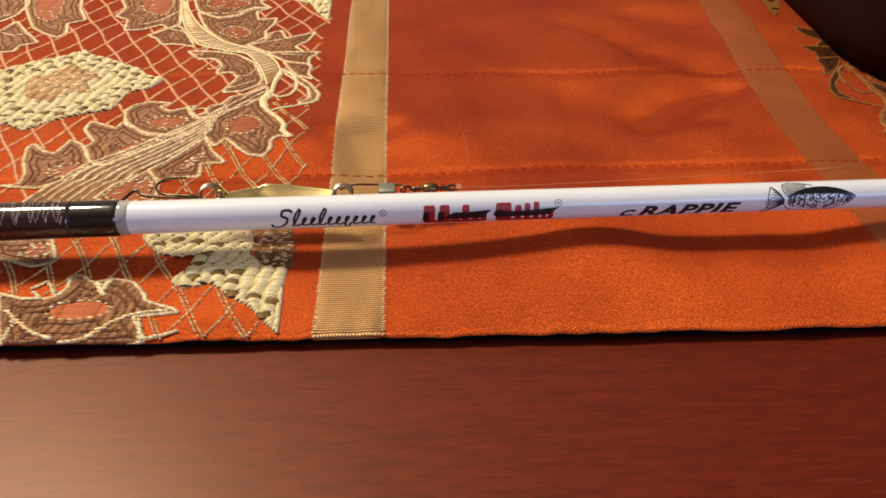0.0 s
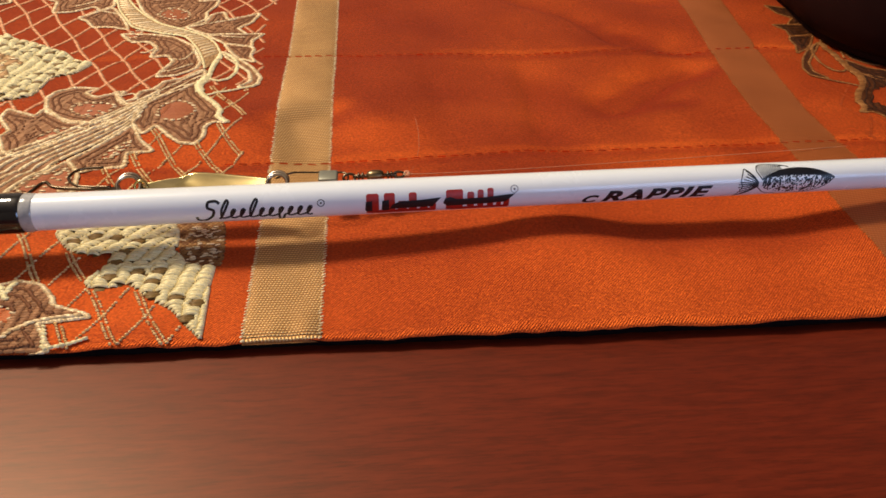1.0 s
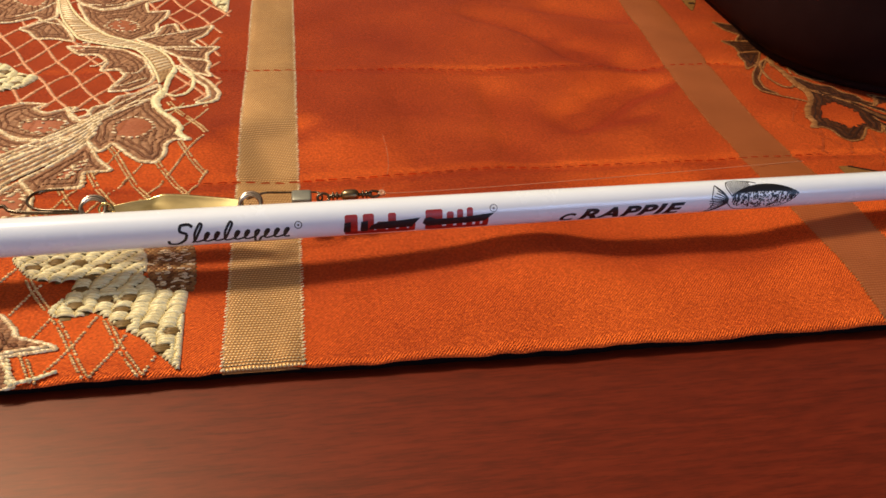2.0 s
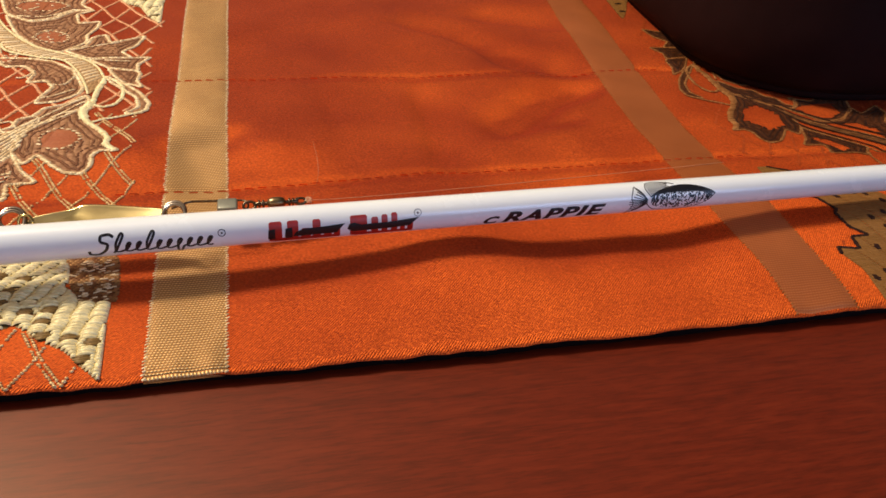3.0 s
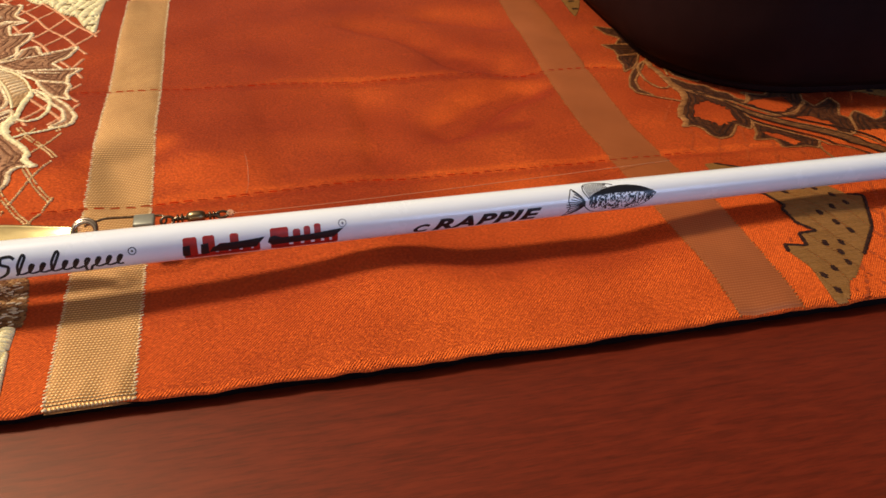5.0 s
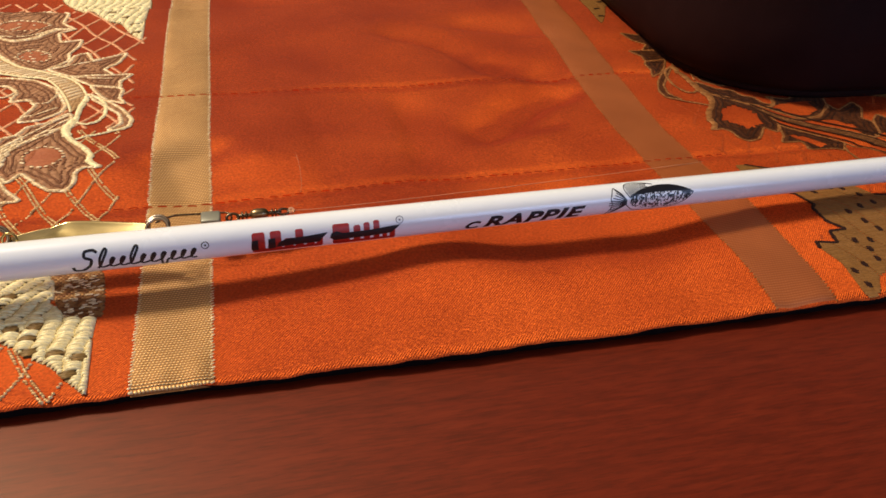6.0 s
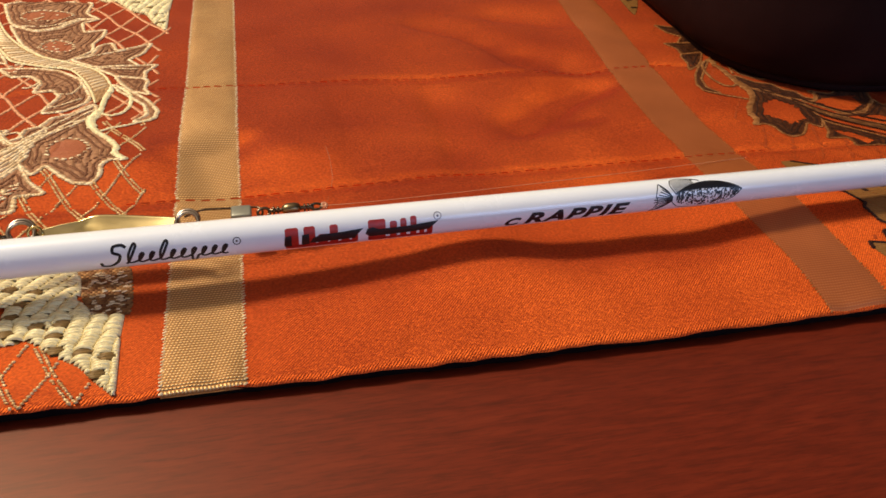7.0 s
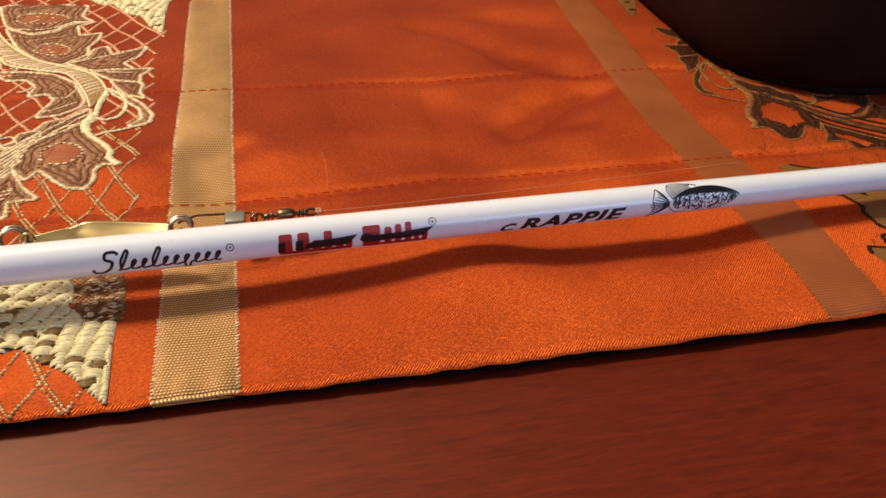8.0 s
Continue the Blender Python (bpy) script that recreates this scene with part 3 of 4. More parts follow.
def veil(outline):
    """A thin patch where gold weft shows through a brown ground in loose specks."""
    p = Pile(False)
    p.fill(outline, 1.15, 0.72, 0.16, 0.1, 0.6, 0.5)
    body = p.done("veil", VEIL_THREAD, runner, "sheer brown-gold patch of the brocade")
    q = Pile(False)
    for _ in range(150):
        x, y = random.uniform(-42, -24), random.uniform(25, 43)
        if within(x, y, outline):
            q.stitch(x, y, 0.95, random.uniform(-0.3, 0.5), random.uniform(0.7, 1.6), 0.4, 0.25, 0.22)
    q.done("speck", CORD_THREAD, body)


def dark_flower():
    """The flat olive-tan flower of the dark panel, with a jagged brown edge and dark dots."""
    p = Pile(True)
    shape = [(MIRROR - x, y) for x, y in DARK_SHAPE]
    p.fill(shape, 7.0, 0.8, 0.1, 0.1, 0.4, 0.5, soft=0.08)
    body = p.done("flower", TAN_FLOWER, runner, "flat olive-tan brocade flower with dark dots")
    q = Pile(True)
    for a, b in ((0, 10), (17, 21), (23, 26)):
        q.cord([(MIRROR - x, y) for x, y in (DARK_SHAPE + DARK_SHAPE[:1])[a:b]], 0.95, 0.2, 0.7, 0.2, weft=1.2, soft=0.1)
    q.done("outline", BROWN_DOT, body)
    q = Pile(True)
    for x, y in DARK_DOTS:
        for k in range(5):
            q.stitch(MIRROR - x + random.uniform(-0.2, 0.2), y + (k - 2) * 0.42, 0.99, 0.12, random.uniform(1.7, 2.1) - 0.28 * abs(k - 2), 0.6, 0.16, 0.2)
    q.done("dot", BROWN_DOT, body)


def flower(flip, outline, shear, holes, core=None):
    """A padded cream flower with small tan holes."""
    TAKEN.append(curve_through(outline, 2.0, True))
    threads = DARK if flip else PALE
    p = Pile(flip)
    if flip:
        p.fill(outline, 3.0, 0.85, 0.12, 0.2, shear, 1.0, soft=0.25)
    else:
        p.cushion(outline, 3.9, 0.86, 1.0, 0.3, shear, 0.6, holes)
    body = p.done("flower", threads["flower"], runner, "olive-tan brocade flower with dark dots" if flip else "padded cream brocade flower with tan dots")
    q = Pile(flip)
    q.fill(outline, 6.0, 1.3, 0.2, 0.06)
    q.done("flower_ground", threads["dot"], body)
    q = Pile(flip)
    for hx, hy in holes:
        for k in (-0.7, 0.0, 0.7):
            q.stitch(hx, hy + k, 1.0, random.uniform(-0.05, 0.1), 3.6 - 1.4 * abs(k), 0.95, 0.12 if flip else 0.3, 0.25 if flip else 0.55)
    q.done("dot", threads["dot"], body)
    if core:
        q = Pile(flip)
        q.fill(core, 4.0, 1.1, 0.4, 1.0, 0.3)
        q.done("core", threads["core"], body, "woven flower centre")
        q = Pile(flip)
        for _ in range(26):
            x, y = random.uniform(-132, -109), random.uniform(128.5, 151)
            if within(x, y, core):
                q.stitch(x, y, 0.96, 0.2, random.uniform(1.5, 3.0), 0.7, 0.3, 1.35)
        q.done("core_speck", threads["cord"], body)


def below_stem(x, y):
    return y < 121 + min(0.0, (x + 56) * 1.2)


def lattice(flip, keep):
    """The diagonal net between the leaves, cut to the places that keep() allows: a wide one beyond the stem, a beaded finer one before it."""
    p, beads = Pile(flip), Pile(flip)
    for near, x0, y0, pitch in ((True, -40.0, 67.9, 10.0), (False, -86.3, 147.6, 11.2)):
        for ux, uy in ((0.49, -0.872), (0.44, 0.898)):
            for k in range(-22, 22):
                run = []
                s = -240.0
                while s < 240.0:
                    x, y = x0 + pitch * k + ux * s + 0.5 * math.sin(s / 5.0 + k), y0 + uy * s
                    inside = -205 < x < -23 and 0.5 < y < 262 and below_stem(x, y) == near and keep(x, y)
                    if inside:
                        run.append((x, y))
                    if run and (not inside or s + 1.2 >= 240.0):
                        if len(run) > 2:
                            if near and not flip:
                                beads.cord(run, 0.6, 0.42, 0.95, 0.1, twin=0.5 if uy < 0 else 0.0, weft=0.8, lost=0.07)
                            else:
                                p.cord(run, 0.9 if flip else 1.1, 0.04 if flip else 0.25, 0.85, 0.08, weft=1.0 if flip else 1.4, lost=0.35 if flip else 0.0)
                        run = []
                    s += 1.2
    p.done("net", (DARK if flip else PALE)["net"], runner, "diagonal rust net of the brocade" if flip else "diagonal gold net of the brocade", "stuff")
    if beads.verts:
        beads.done("bead_net", BEAD_THREAD, runner, "beaded cream-gold net of the brocade", "stuff")


DARK_SHAPE = [(165.7, 48.2), (169.9, 44.8), (172, 38.5), (170.4, 37), (170.6, 30.3), (174.1, 26.3), (168.6, 26.1), (167.7, 21.1), (162, 22.6), (161.4, 19.7), (163.4, 13.4), (162.5, 2.7), (163, 0.7), (166, 0.7), (167.4, 1.9), (170.6, 6.8), (174.1, 8.5), (182, 16), (192, 26), (199, 39.3), (194.9, 40.8), (191.8, 46.6), (189.2, 49.6), (182, 58), (171.3, 62.9), (166.2, 66), (163, 66.5), (162.2, 61)]
DARK_DOTS = [(176.6, 45.2), (183, 46.4), (186.5, 45.2), (189.5, 41.1), (191.3, 36.9), (185.6, 35.5), (180.1, 33.5), (182.4, 29), (184.5, 25.3), (178.5, 21.1), (173.6, 21.4), (175.7, 17.5), (175.1, 13.5), (169.7, 11.8), (165.1, 9.8), (165.4, 4.4)]


def crest_leaves(flip):
    """The leaves about the gold scroll."""
    leaf(flip, [(-91.5, 239.5), (-85, 215), (-75.5, 208.5), (-67.5, 211.5), (-61.5, 221.5), (-54, 221), (-59, 228.5), (-58.5, 241), (-68.5, 251)], [(-84, 224), (-79.5, 231), (-69, 230), (-63.5, 226.5), (-68.5, 220), (-78.5, 218.5)], 10)
    leaf(flip, [(-84.5, 212.5), (-75, 207.5), (-67, 210.5), (-61, 220), (-53, 220.5), (-59, 216.5), (-57, 206.5), (-49.5, 207.5), (-49.5, 199), (-52, 191), (-51, 184.5), (-55.5, 179), (-59.5, 175), (-67.5, 181), (-77.5, 194.5)], [(-71, 191), (-68, 198.5), (-60, 194.5), (-58.5, 186.5), (-64.5, 186)], 10)
    leaf(flip, [(-57, 176), (-51, 180.5), (-49.5, 188.5), (-45, 190.5), (-42.5, 183), (-37, 185), (-30.5, 187.5), (-33, 179), (-37.5, 174), (-34, 168.5), (-48, 168)])
    leaf(flip, [(-48, 167.5), (-34, 168.5), (-27.5, 168.5), (-31, 162.5), (-31, 157), (-40.5, 159)])
    leaf(flip, [(-40.5, 158.5), (-31, 157), (-29.5, 154), (-30, 148), (-28, 141.5), (-36, 149)])
    leaf(flip, [(-41, 152), (-34.5, 146.5), (-28.5, 137), (-24.5, 127), (-25, 121), (-27.5, 119), (-31, 119.5), (-27.5, 124), (-29, 132.5), (-34.5, 141.5)], lean=-0.3)
    leaf(flip, [(-126.5, 240.5), (-118, 218), (-119.5, 208.5), (-113.5, 204), (-111.5, 192), (-105, 193), (-97.5, 198.5), (-94, 194.5), (-90, 199.5), (-94, 221), (-99, 240)], [(-111.5, 220), (-114.5, 238.5), (-102, 238.5), (-97.5, 221), (-98.5, 209.5), (-105, 211.5)], 12)
    leaf(flip, [(-89.5, 197), (-94, 194), (-100.5, 187), (-96.5, 184), (-93, 178.5), (-86, 178.5), (-79.5, 176.5), (-82.5, 184.5)])
    leaf(flip, [(-80.5, 171.5), (-75, 163), (-68.5, 162.5), (-64, 154.5), (-65, 148), (-59, 148.5), (-56.5, 143), (-59, 134.5), (-59.5, 130.5), (-53, 131), (-47.5, 136.5), (-47, 143.5), (-52, 157.5), (-60, 166), (-70, 170.5)], [(-79, 170.5), (-77, 174), (-73.5, 175), (-74, 169.5), (-76.5, 166.5)])
    leaf(flip, [(-165, 224.5), (-151, 195.5), (-144.5, 189), (-137, 183.5), (-134.5, 188), (-137.5, 199), (-131.5, 203.5), (-138.5, 219), (-144.5, 241), (-172, 251.5)], [(-156.5, 213), (-164.5, 239), (-151.5, 236.5), (-146.5, 219.5), (-145.5, 205), (-149.5, 203.5)], 14)
    leaf(flip, [(-161, 204), (-152.5, 191), (-143, 178.5), (-148.5, 175), (-149, 169), (-156, 168.5), (-165.5, 188), (-163.5, 195)])
    leaf(flip, [(-188, 241.5), (-175, 249.5), (-165, 229), (-164, 212.5), (-170.5, 203)])


def stem_leaves(flip):
    """The leaves along the stem, from the scroll towards the hem."""
    leaf(flip, [(-44.5, 135.5), (-50, 128.5), (-56, 126), (-58, 121), (-62, 118.5), (-63, 113), (-66.5, 110.5), (-68.5, 114.5), (-67, 118.5), (-70, 118), (-64, 109), (-56.5, 113.5), (-48.5, 119.5), (-43, 127.5)])
    leaf(flip, [(-91, 116.5), (-89, 121.5), (-83.5, 124), (-76.5, 122), (-79.5, 119), (-75, 115), (-69, 117.5), (-66, 110), (-64, 108.5), (-60, 110), (-67, 101.5), (-71.5, 98), (-79.5, 100), (-88, 106.5)], [(-80.5, 111), (-74.5, 111), (-67.5, 109), (-69.5, 103.5), (-75, 102), (-80.5, 106)], 10)
    leaf(flip, [(-101, 103.5), (-100.5, 109.5), (-91, 104), (-89, 109), (-80, 99), (-71.5, 97.5), (-62.5, 100), (-78.5, 88.5), (-88.5, 80), (-93, 82.5), (-97.5, 92), (-95.5, 95)], [(-85.5, 90.5), (-82, 94.5), (-71, 95), (-75.5, 91), (-83.5, 85.5)], 14)
    leaf(flip, [(-116, 70), (-112, 71), (-111, 76), (-114.5, 84.5), (-116.5, 93), (-115, 95.5), (-111, 91), (-106, 89), (-103.5, 97), (-98.5, 93), (-93.5, 83), (-90, 81.5), (-96, 74.5), (-104, 68.5)], [(-105, 78), (-102.5, 81.5), (-96, 81.5), (-92, 79), (-99, 74), (-103, 75)], 16)
    leaf(flip, [(-59.5, 109), (-59.5, 95.5), (-55, 89), (-52, 93), (-47.5, 87.5), (-43.5, 83.5), (-39, 82.5), (-37, 85.5), (-37, 90.5), (-35, 93), (-30.5, 92.5), (-34, 96.5), (-34, 101), (-37.5, 107.5), (-41.5, 113.5), (-45, 123), (-51, 120.5), (-56.5, 112.5)], [(-52.5, 98.5), (-53, 106), (-49.5, 110.5), (-44, 107.5), (-41.5, 101), (-46, 95.5)], lean=-0.35)
    leaf(flip, [(-59, 94), (-55, 85.5), (-50.5, 80), (-57.5, 79.5), (-57.5, 73.5), (-66, 73), (-68.5, 71), (-73.5, 77), (-68, 82.5), (-62.5, 89.5)], [(-64, 78), (-61, 83), (-57.5, 85.5), (-59, 81), (-62, 76.5)], 16)
    leaf(flip, [(-85, 61), (-82, 68.5), (-73.5, 76.5), (-69, 70), (-68, 61), (-76, 58)], [(-83, 62.5), (-80.5, 68.5), (-73.5, 73.5), (-70.5, 69), (-71, 61.5), (-76, 59.5)], 26)
    leaf(flip, [(-106.5, 41.5), (-101, 41), (-91.5, 42), (-87, 32), (-92, 30), (-98.5, 32.5), (-103.5, 34)], [(-97.5, 34.5), (-96, 39.5), (-90, 39), (-89.5, 34.5)], 14)
    leaf(flip, [(-96, 18), (-89.5, 16), (-84.5, 16), (-82, 17), (-80, 20), (-80.5, 25), (-78, 25.5), (-74, 22.5), (-70, 24), (-64, 22), (-60, 17), (-59, 14.5), (-52.5, 12), (-50.5, 10.5), (-58.5, 9), (-60.5, 8.5), (-56.5, 1), (-65, -1), (-76.5, -1.5), (-88, -1.5)], [(-82, 12), (-80, 14.5), (-74, 15.5), (-68.5, 14.5), (-66.5, 11), (-71, 9), (-77.5, 8.5), (-81.5, 9.5)], 0, [[(-92, 12), (-87.5, 7.5), (-82.5, 3.5), (-77.5, 1.5)], [(-76, 0.5), (-70, 1.5), (-66, 6), (-61.5, 9), (-52, 11)], [(-96, 18.5), (-89.5, 16), (-84.5, 16)]], True)


def hem_ladder():
    """Loose cream stitches where the net meets the hem, and the loops over the hem leaf."""
    q = Pile(False)
    for a, b in (((-59, 8), (-57.5, 0.5)), ((-57.5, 1), (-48, 3.5)), ((-94, 14), (-93, 1)), ((-89, 9), (-88.5, 0.6)), ((-85, 22), (-82, 17)), ((-89, 20), (-85, 24)), ((-88, 19), (-84.5, 15))):
        q.cord([a, ((a[0] + b[0]) / 2 + 0.3, (a[1] + b[1]) / 2), b], 0.85, 0.5, 1.15, 0.4, weft=1.3)
    for a, b in (((-73, 22), (-70, 17)), ((-70, 23), (-71.5, 18))):
        q.cord([a, b], 1.1, 0.5, 0.9, 0.5, weft=2.0)
    q.done("loose_stitch", CREAM_THREAD, runner, "loose cream stitches at the hem", "stuff")


def near_flowers():
    veil([(-37.5, 42), (-37, 47), (-26, 45.5), (-24, 27), (-32.5, 27.5)])
    flower(False, [(-66.5, 41.5), (-66, 45), (-60.5, 47), (-51, 47), (-40, 47), (-36.5, 42), (-35.5, 35), (-38, 32.5), (-42, 31), (-50.5, 33), (-56, 33), (-61.5, 35)], 0.75, [(-61, 38), (-56.5, 40), (-51, 39), (-45.5, 37), (-48, 33)])
    flower(False, [(-51, 29), (-50.5, 33), (-42, 32), (-36.5, 33.5), (-32.5, 28), (-38.5, 27), (-47, 26.5)], 0.75, [(-49, 29)])
    flower(False, [(-54.5, 22.5), (-52.5, 26), (-51, 28.5), (-41.5, 27.5), (-33.5, 29), (-30.5, 26), (-25.5, 26.5), (-25.5, 20.5), (-25, 7.5), (-25, 2), (-26.5, 3.5), (-30, 7.5), (-33, 11.5), (-39.5, 16.5), (-44.5, 21.5), (-48, 20), (-52.5, 20)], 0.08, [(-49, 23.5), (-43, 25), (-38, 25), (-39, 21), (-38, 16.5), (-32.5, 15), (-27.5, 13), (-29, 8)])


SCROLL_UP = [(-95, 238), (-90.5, 219.5), (-84.5, 204), (-77.5, 192.5), (-67, 180), (-56.5, 172.5), (-49, 166.5), (-44, 159), (-41, 150.5)]
SCROLL_LOW = [(-97, 234.5), (-90.5, 207), (-86.5, 194.5), (-81.5, 185), (-77.5, 178), (-65.5, 170.5), (-56.5, 166.5), (-51, 157.5), (-47, 147), (-44.5, 136.5)]
STEM_TOP = [(-56.5, 118.5), (-63.5, 107), (-73.5, 97.5), (-84, 88), (-94, 80), (-100.5, 70), (-106, 60.5)]
STEM_LOW = [(-58, 100), (-61, 93.5), (-68.5, 84.5), (-76, 77.5), (-82, 68.5), (-86, 60)]


def scrollwork(flip):
    """The hatched gold scroll, the ribbed stem that runs on from it, and the bright tendril."""
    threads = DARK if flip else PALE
    TAKEN.extend([SCROLL_UP + SCROLL_LOW[::-1], STEM_TOP + STEM_LOW[::-1]])
    body = runner
    if not flip:
        p = Pile(flip)
        p.fill(SCROLL_UP + SCROLL_LOW[::-1], 1.5, 0.9, 0.12, 0.3, 0.6, 0.0, (), 0.5)
        body = p.done("scroll", threads["core"], runner, "hatched scroll of the brocade")
        p = Pile(flip)
        up, low = between(SCROLL_UP, SCROLL_LOW, 0.12, 48), between(SCROLL_UP, SCROLL_LOW, 0.88, 48)
        for k in range(6, 47):
            a, b = up[k], low[max(0, k - 3)]
            p.stitch((a[0] + b[0]) / 2, (a[1] + b[1]) / 2, *Vector((b[0] - a[0], b[1] - a[1])).normalized(), math.hypot(a[0] - b[0], a[1] - b[1]), 1.15, 0.15 if flip else 0.3, 0.4)
        p.done("hatching", threads["cord"], body, kind="stuff")
    p = Pile(flip)
    for side in (SCROLL_UP, SCROLL_LOW):
        p.cord(side, 1.0, 0.2 if flip else 0.42, 1.2, 0.35)
    p.done("scroll_outline", threads["bright"], body, "outline of the scroll")
    p = Pile(flip)
    p.fill(between(STEM_TOP, STEM_LOW, 0.3 if flip else 0.0) + between(STEM_TOP, STEM_LOW, 0.6 if flip else 1.0)[::-1], 2.4, 0.9, 0.2, 0.15, 0.5)
    body = p.done("stem", DARK_STEM if flip else LEAF_THREAD, runner, "ribbed stem of the brocade")
    p = Pile(flip)
    for k in range(4 if flip else 7):
        p.cord(between(STEM_TOP, STEM_LOW, k / (3 if flip else 6)), 0.95 if k % 2 else 1.25, 0.12 if flip else 0.4, 1.7, 0.35)
    p.done("stem_rib", threads["rib" if flip else "cord"], body)
    p = Pile(flip)
    p.cord([(-41, 150), (-42, 139), (-42, 127.5), (-43.5, 119.5), (-41, 113), (-37, 107.5), (-34, 101), (-34, 96.5), (-31, 92.5)], 1.6, 0.3 if flip else 0.5, 0.8, 0.3, weft=2.6 if flip else 1.9)
    p.cord([(-40.5, 113), (-36.5, 115.5), (-32, 117), (-24.5, 121)], 0.9, 0.2 if flip else 0.4, 0.85, 0.3, weft=1.4)
    p.cord([(-40.5, 151), (-36.5, 148), (-34, 141), (-33.5, 132.5), (-35.5, 126.5), (-38.5, 125), (-41.5, 127)], 1.0, 0.2 if flip else 0.4, 0.85, 0.3, weft=1.4)
    p.cord([(-42.5, 129), (-44, 122), (-42.5, 116)], 2.6, 0.3 if flip else 0.55, 0.75, 0.35, weft=2.6)
    p.done("tendril", threads["bright"], runner, "bright tendril of the brocade")
    p = Pile(flip)
    for line in (() if flip else (
        [(-51.5, 157.5), (-51, 151), (-54.5, 145.5), (-58.5, 147)], [(-74.5, 163.5), (-68.5, 161.5), (-64.5, 156.5), (-67, 151.5), (-70, 152)], [(-59.5, 134.5), (-55, 135.5), (-49, 141.5)],
        [(-56.5, 176.5), (-48.5, 179.5), (-39, 183)], [(-47, 167), (-39.5, 165.5), (-33, 165)], [(-68, 115), (-64, 117), (-62, 113), (-66, 111)], [(-61, 119), (-57, 120), (-56, 116), (-60, 115)],
        [(-81, 185), (-75, 179), (-68.5, 175)], [(-95.5, 195), (-89.5, 192), (-84, 190)], [(-44, 134.5), (-52, 124), (-62, 111)], [(-43.5, 131), (-50, 121.5), (-58, 109)],
        [(-92.5, 215.5), (-98, 205), (-105, 199)], [(-62, 220.5), (-70, 213), (-81, 212.5)], [(-161.5, 221), (-167.5, 213), (-175.5, 205.5)], [(-148.5, 190), (-155.5, 186), (-162.5, 191)],
    )):
        p.cord(line, 0.75, 0.3, 0.9, 0.3, weft=1.3)
    if p.verts:
        p.done("fine_curl", threads["cord"], runner, "fine cream curls of the brocade", "stuff")


def panel(flip):
    TAKEN.clear()
    crest_leaves(flip)
    stem_leaves(flip)
    core = [(-129.5, 128), (-133, 142), (-126, 149.5), (-122, 157.5), (-117, 151.5), (-111.5, 148.5), (-107, 143.5), (-111.5, 140.5), (-107.5, 131), (-115, 129.5), (-118, 124), (-125.5, 124.5)]
    middle = [(-151, 144.5), (-147.5, 151), (-141, 156.5), (-130.5, 163), (-121.5, 170.5), (-117, 166), (-108, 162), (-99.5, 156), (-95.5, 154), (-91.5, 148.5), (-84, 144), (-87.5, 135.5), (-94, 132.5), (-95, 124), (-96.5, 118.5), (-106.5, 114.5), (-116, 110), (-122.5, 105.5), (-129, 109.5), (-137.5, 113.5)]
    holes = [(-118 + (x + 118) * k, 137.5 + (y - 137.5) * k) for k in (0.88, 0.7) for x, y in curve_through(middle, 8.5, True)]
    flower(flip, middle, 0.2, [h for h in holes if not within(*h, core)], core)
    flower(flip, [(-64, 268), (-59, 255.5), (-48.5, 241.5), (-41.5, 228.5), (-35.5, 223.5), (-31.5, 212.5), (-26, 202), (-26, 222), (-27, 266.5)], 0.3, [(-30, 221), (-29, 211), (-34.5, 230), (-40.5, 238), (-32, 242)])
    if flip:
        dark_flower()
        TAKEN.append([(MIRROR - x, y) for x, y in DARK_SHAPE])
    else:
        near_flowers()
        hem_ladder()
    scrollwork(flip)
    taken = list(TAKEN)
    lattice(flip, lambda x, y: not any(within(x, y, o) for o in taken) and x < -25.5 + 1.5 * math.sin(y / 10.0) and not (y < 66 and x > -38 and y > 26))


band(-16.5, 0.2, GOLD_BAND, "woven gold stripe")
band(136.2, 153.6, COPPER_BAND, "woven copper-gold stripe", 1.0)
panel(False)
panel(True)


def seams():
    """Two straight rows of quilting stitches along the runner."""
    p = Pile(False)
    p.stitch(0, 0, 1, 0, 2.6, 0.62, 0.42, 0.0)
    base = on_cloth(0, 0.3)
    mesh = bpy.data.meshes.new("stitch")
    mesh.from_pydata([tuple(v - base) for v in p.verts], [], p.faces)
    mesh.materials.append(SEAM_THREAD)
    mesh.shade_smooth()
    for row in (seam_one, seam_two):
        x = -28.0
        while x < 166.0:
            ob = new("stitch", mesh)
            ob.matrix_world = Matrix.Translation(on_cloth(x, row(x) + random.uniform(-0.15, 0.15), 0.42)) @ pose(0, 0, 0, 0, 0, random.uniform(2, 16))
            ob.parent = runner
            ob.matrix_parent_inverse = runner.matrix_world.inverted()
            x += 3.7 + random.uniform(-0.3, 0.3)


seams()


# ---- fishing rod ----
rod = thing("fishing_rod", "white fishing rod with printed marks lying across the runner", "fishing rod", at=(-0.3, 0.03, 0.0))


def axis(x):
    return Vector((x, 35.6 + 0.027 * x, 12.3))


def rod_radius(x):
    return 4.2 - 0.002 * x


def on_rod(x, v, up=0.0):
    """A point of the blank: x along it, v round it in mm from the line that faces the front."""
    r = rod_radius(x)
    a = v / r
    c = axis(x)
    return Vector((x, c.y - (r + up) * math.cos(a), c.z + (r + up) * math.sin(a))) * MM


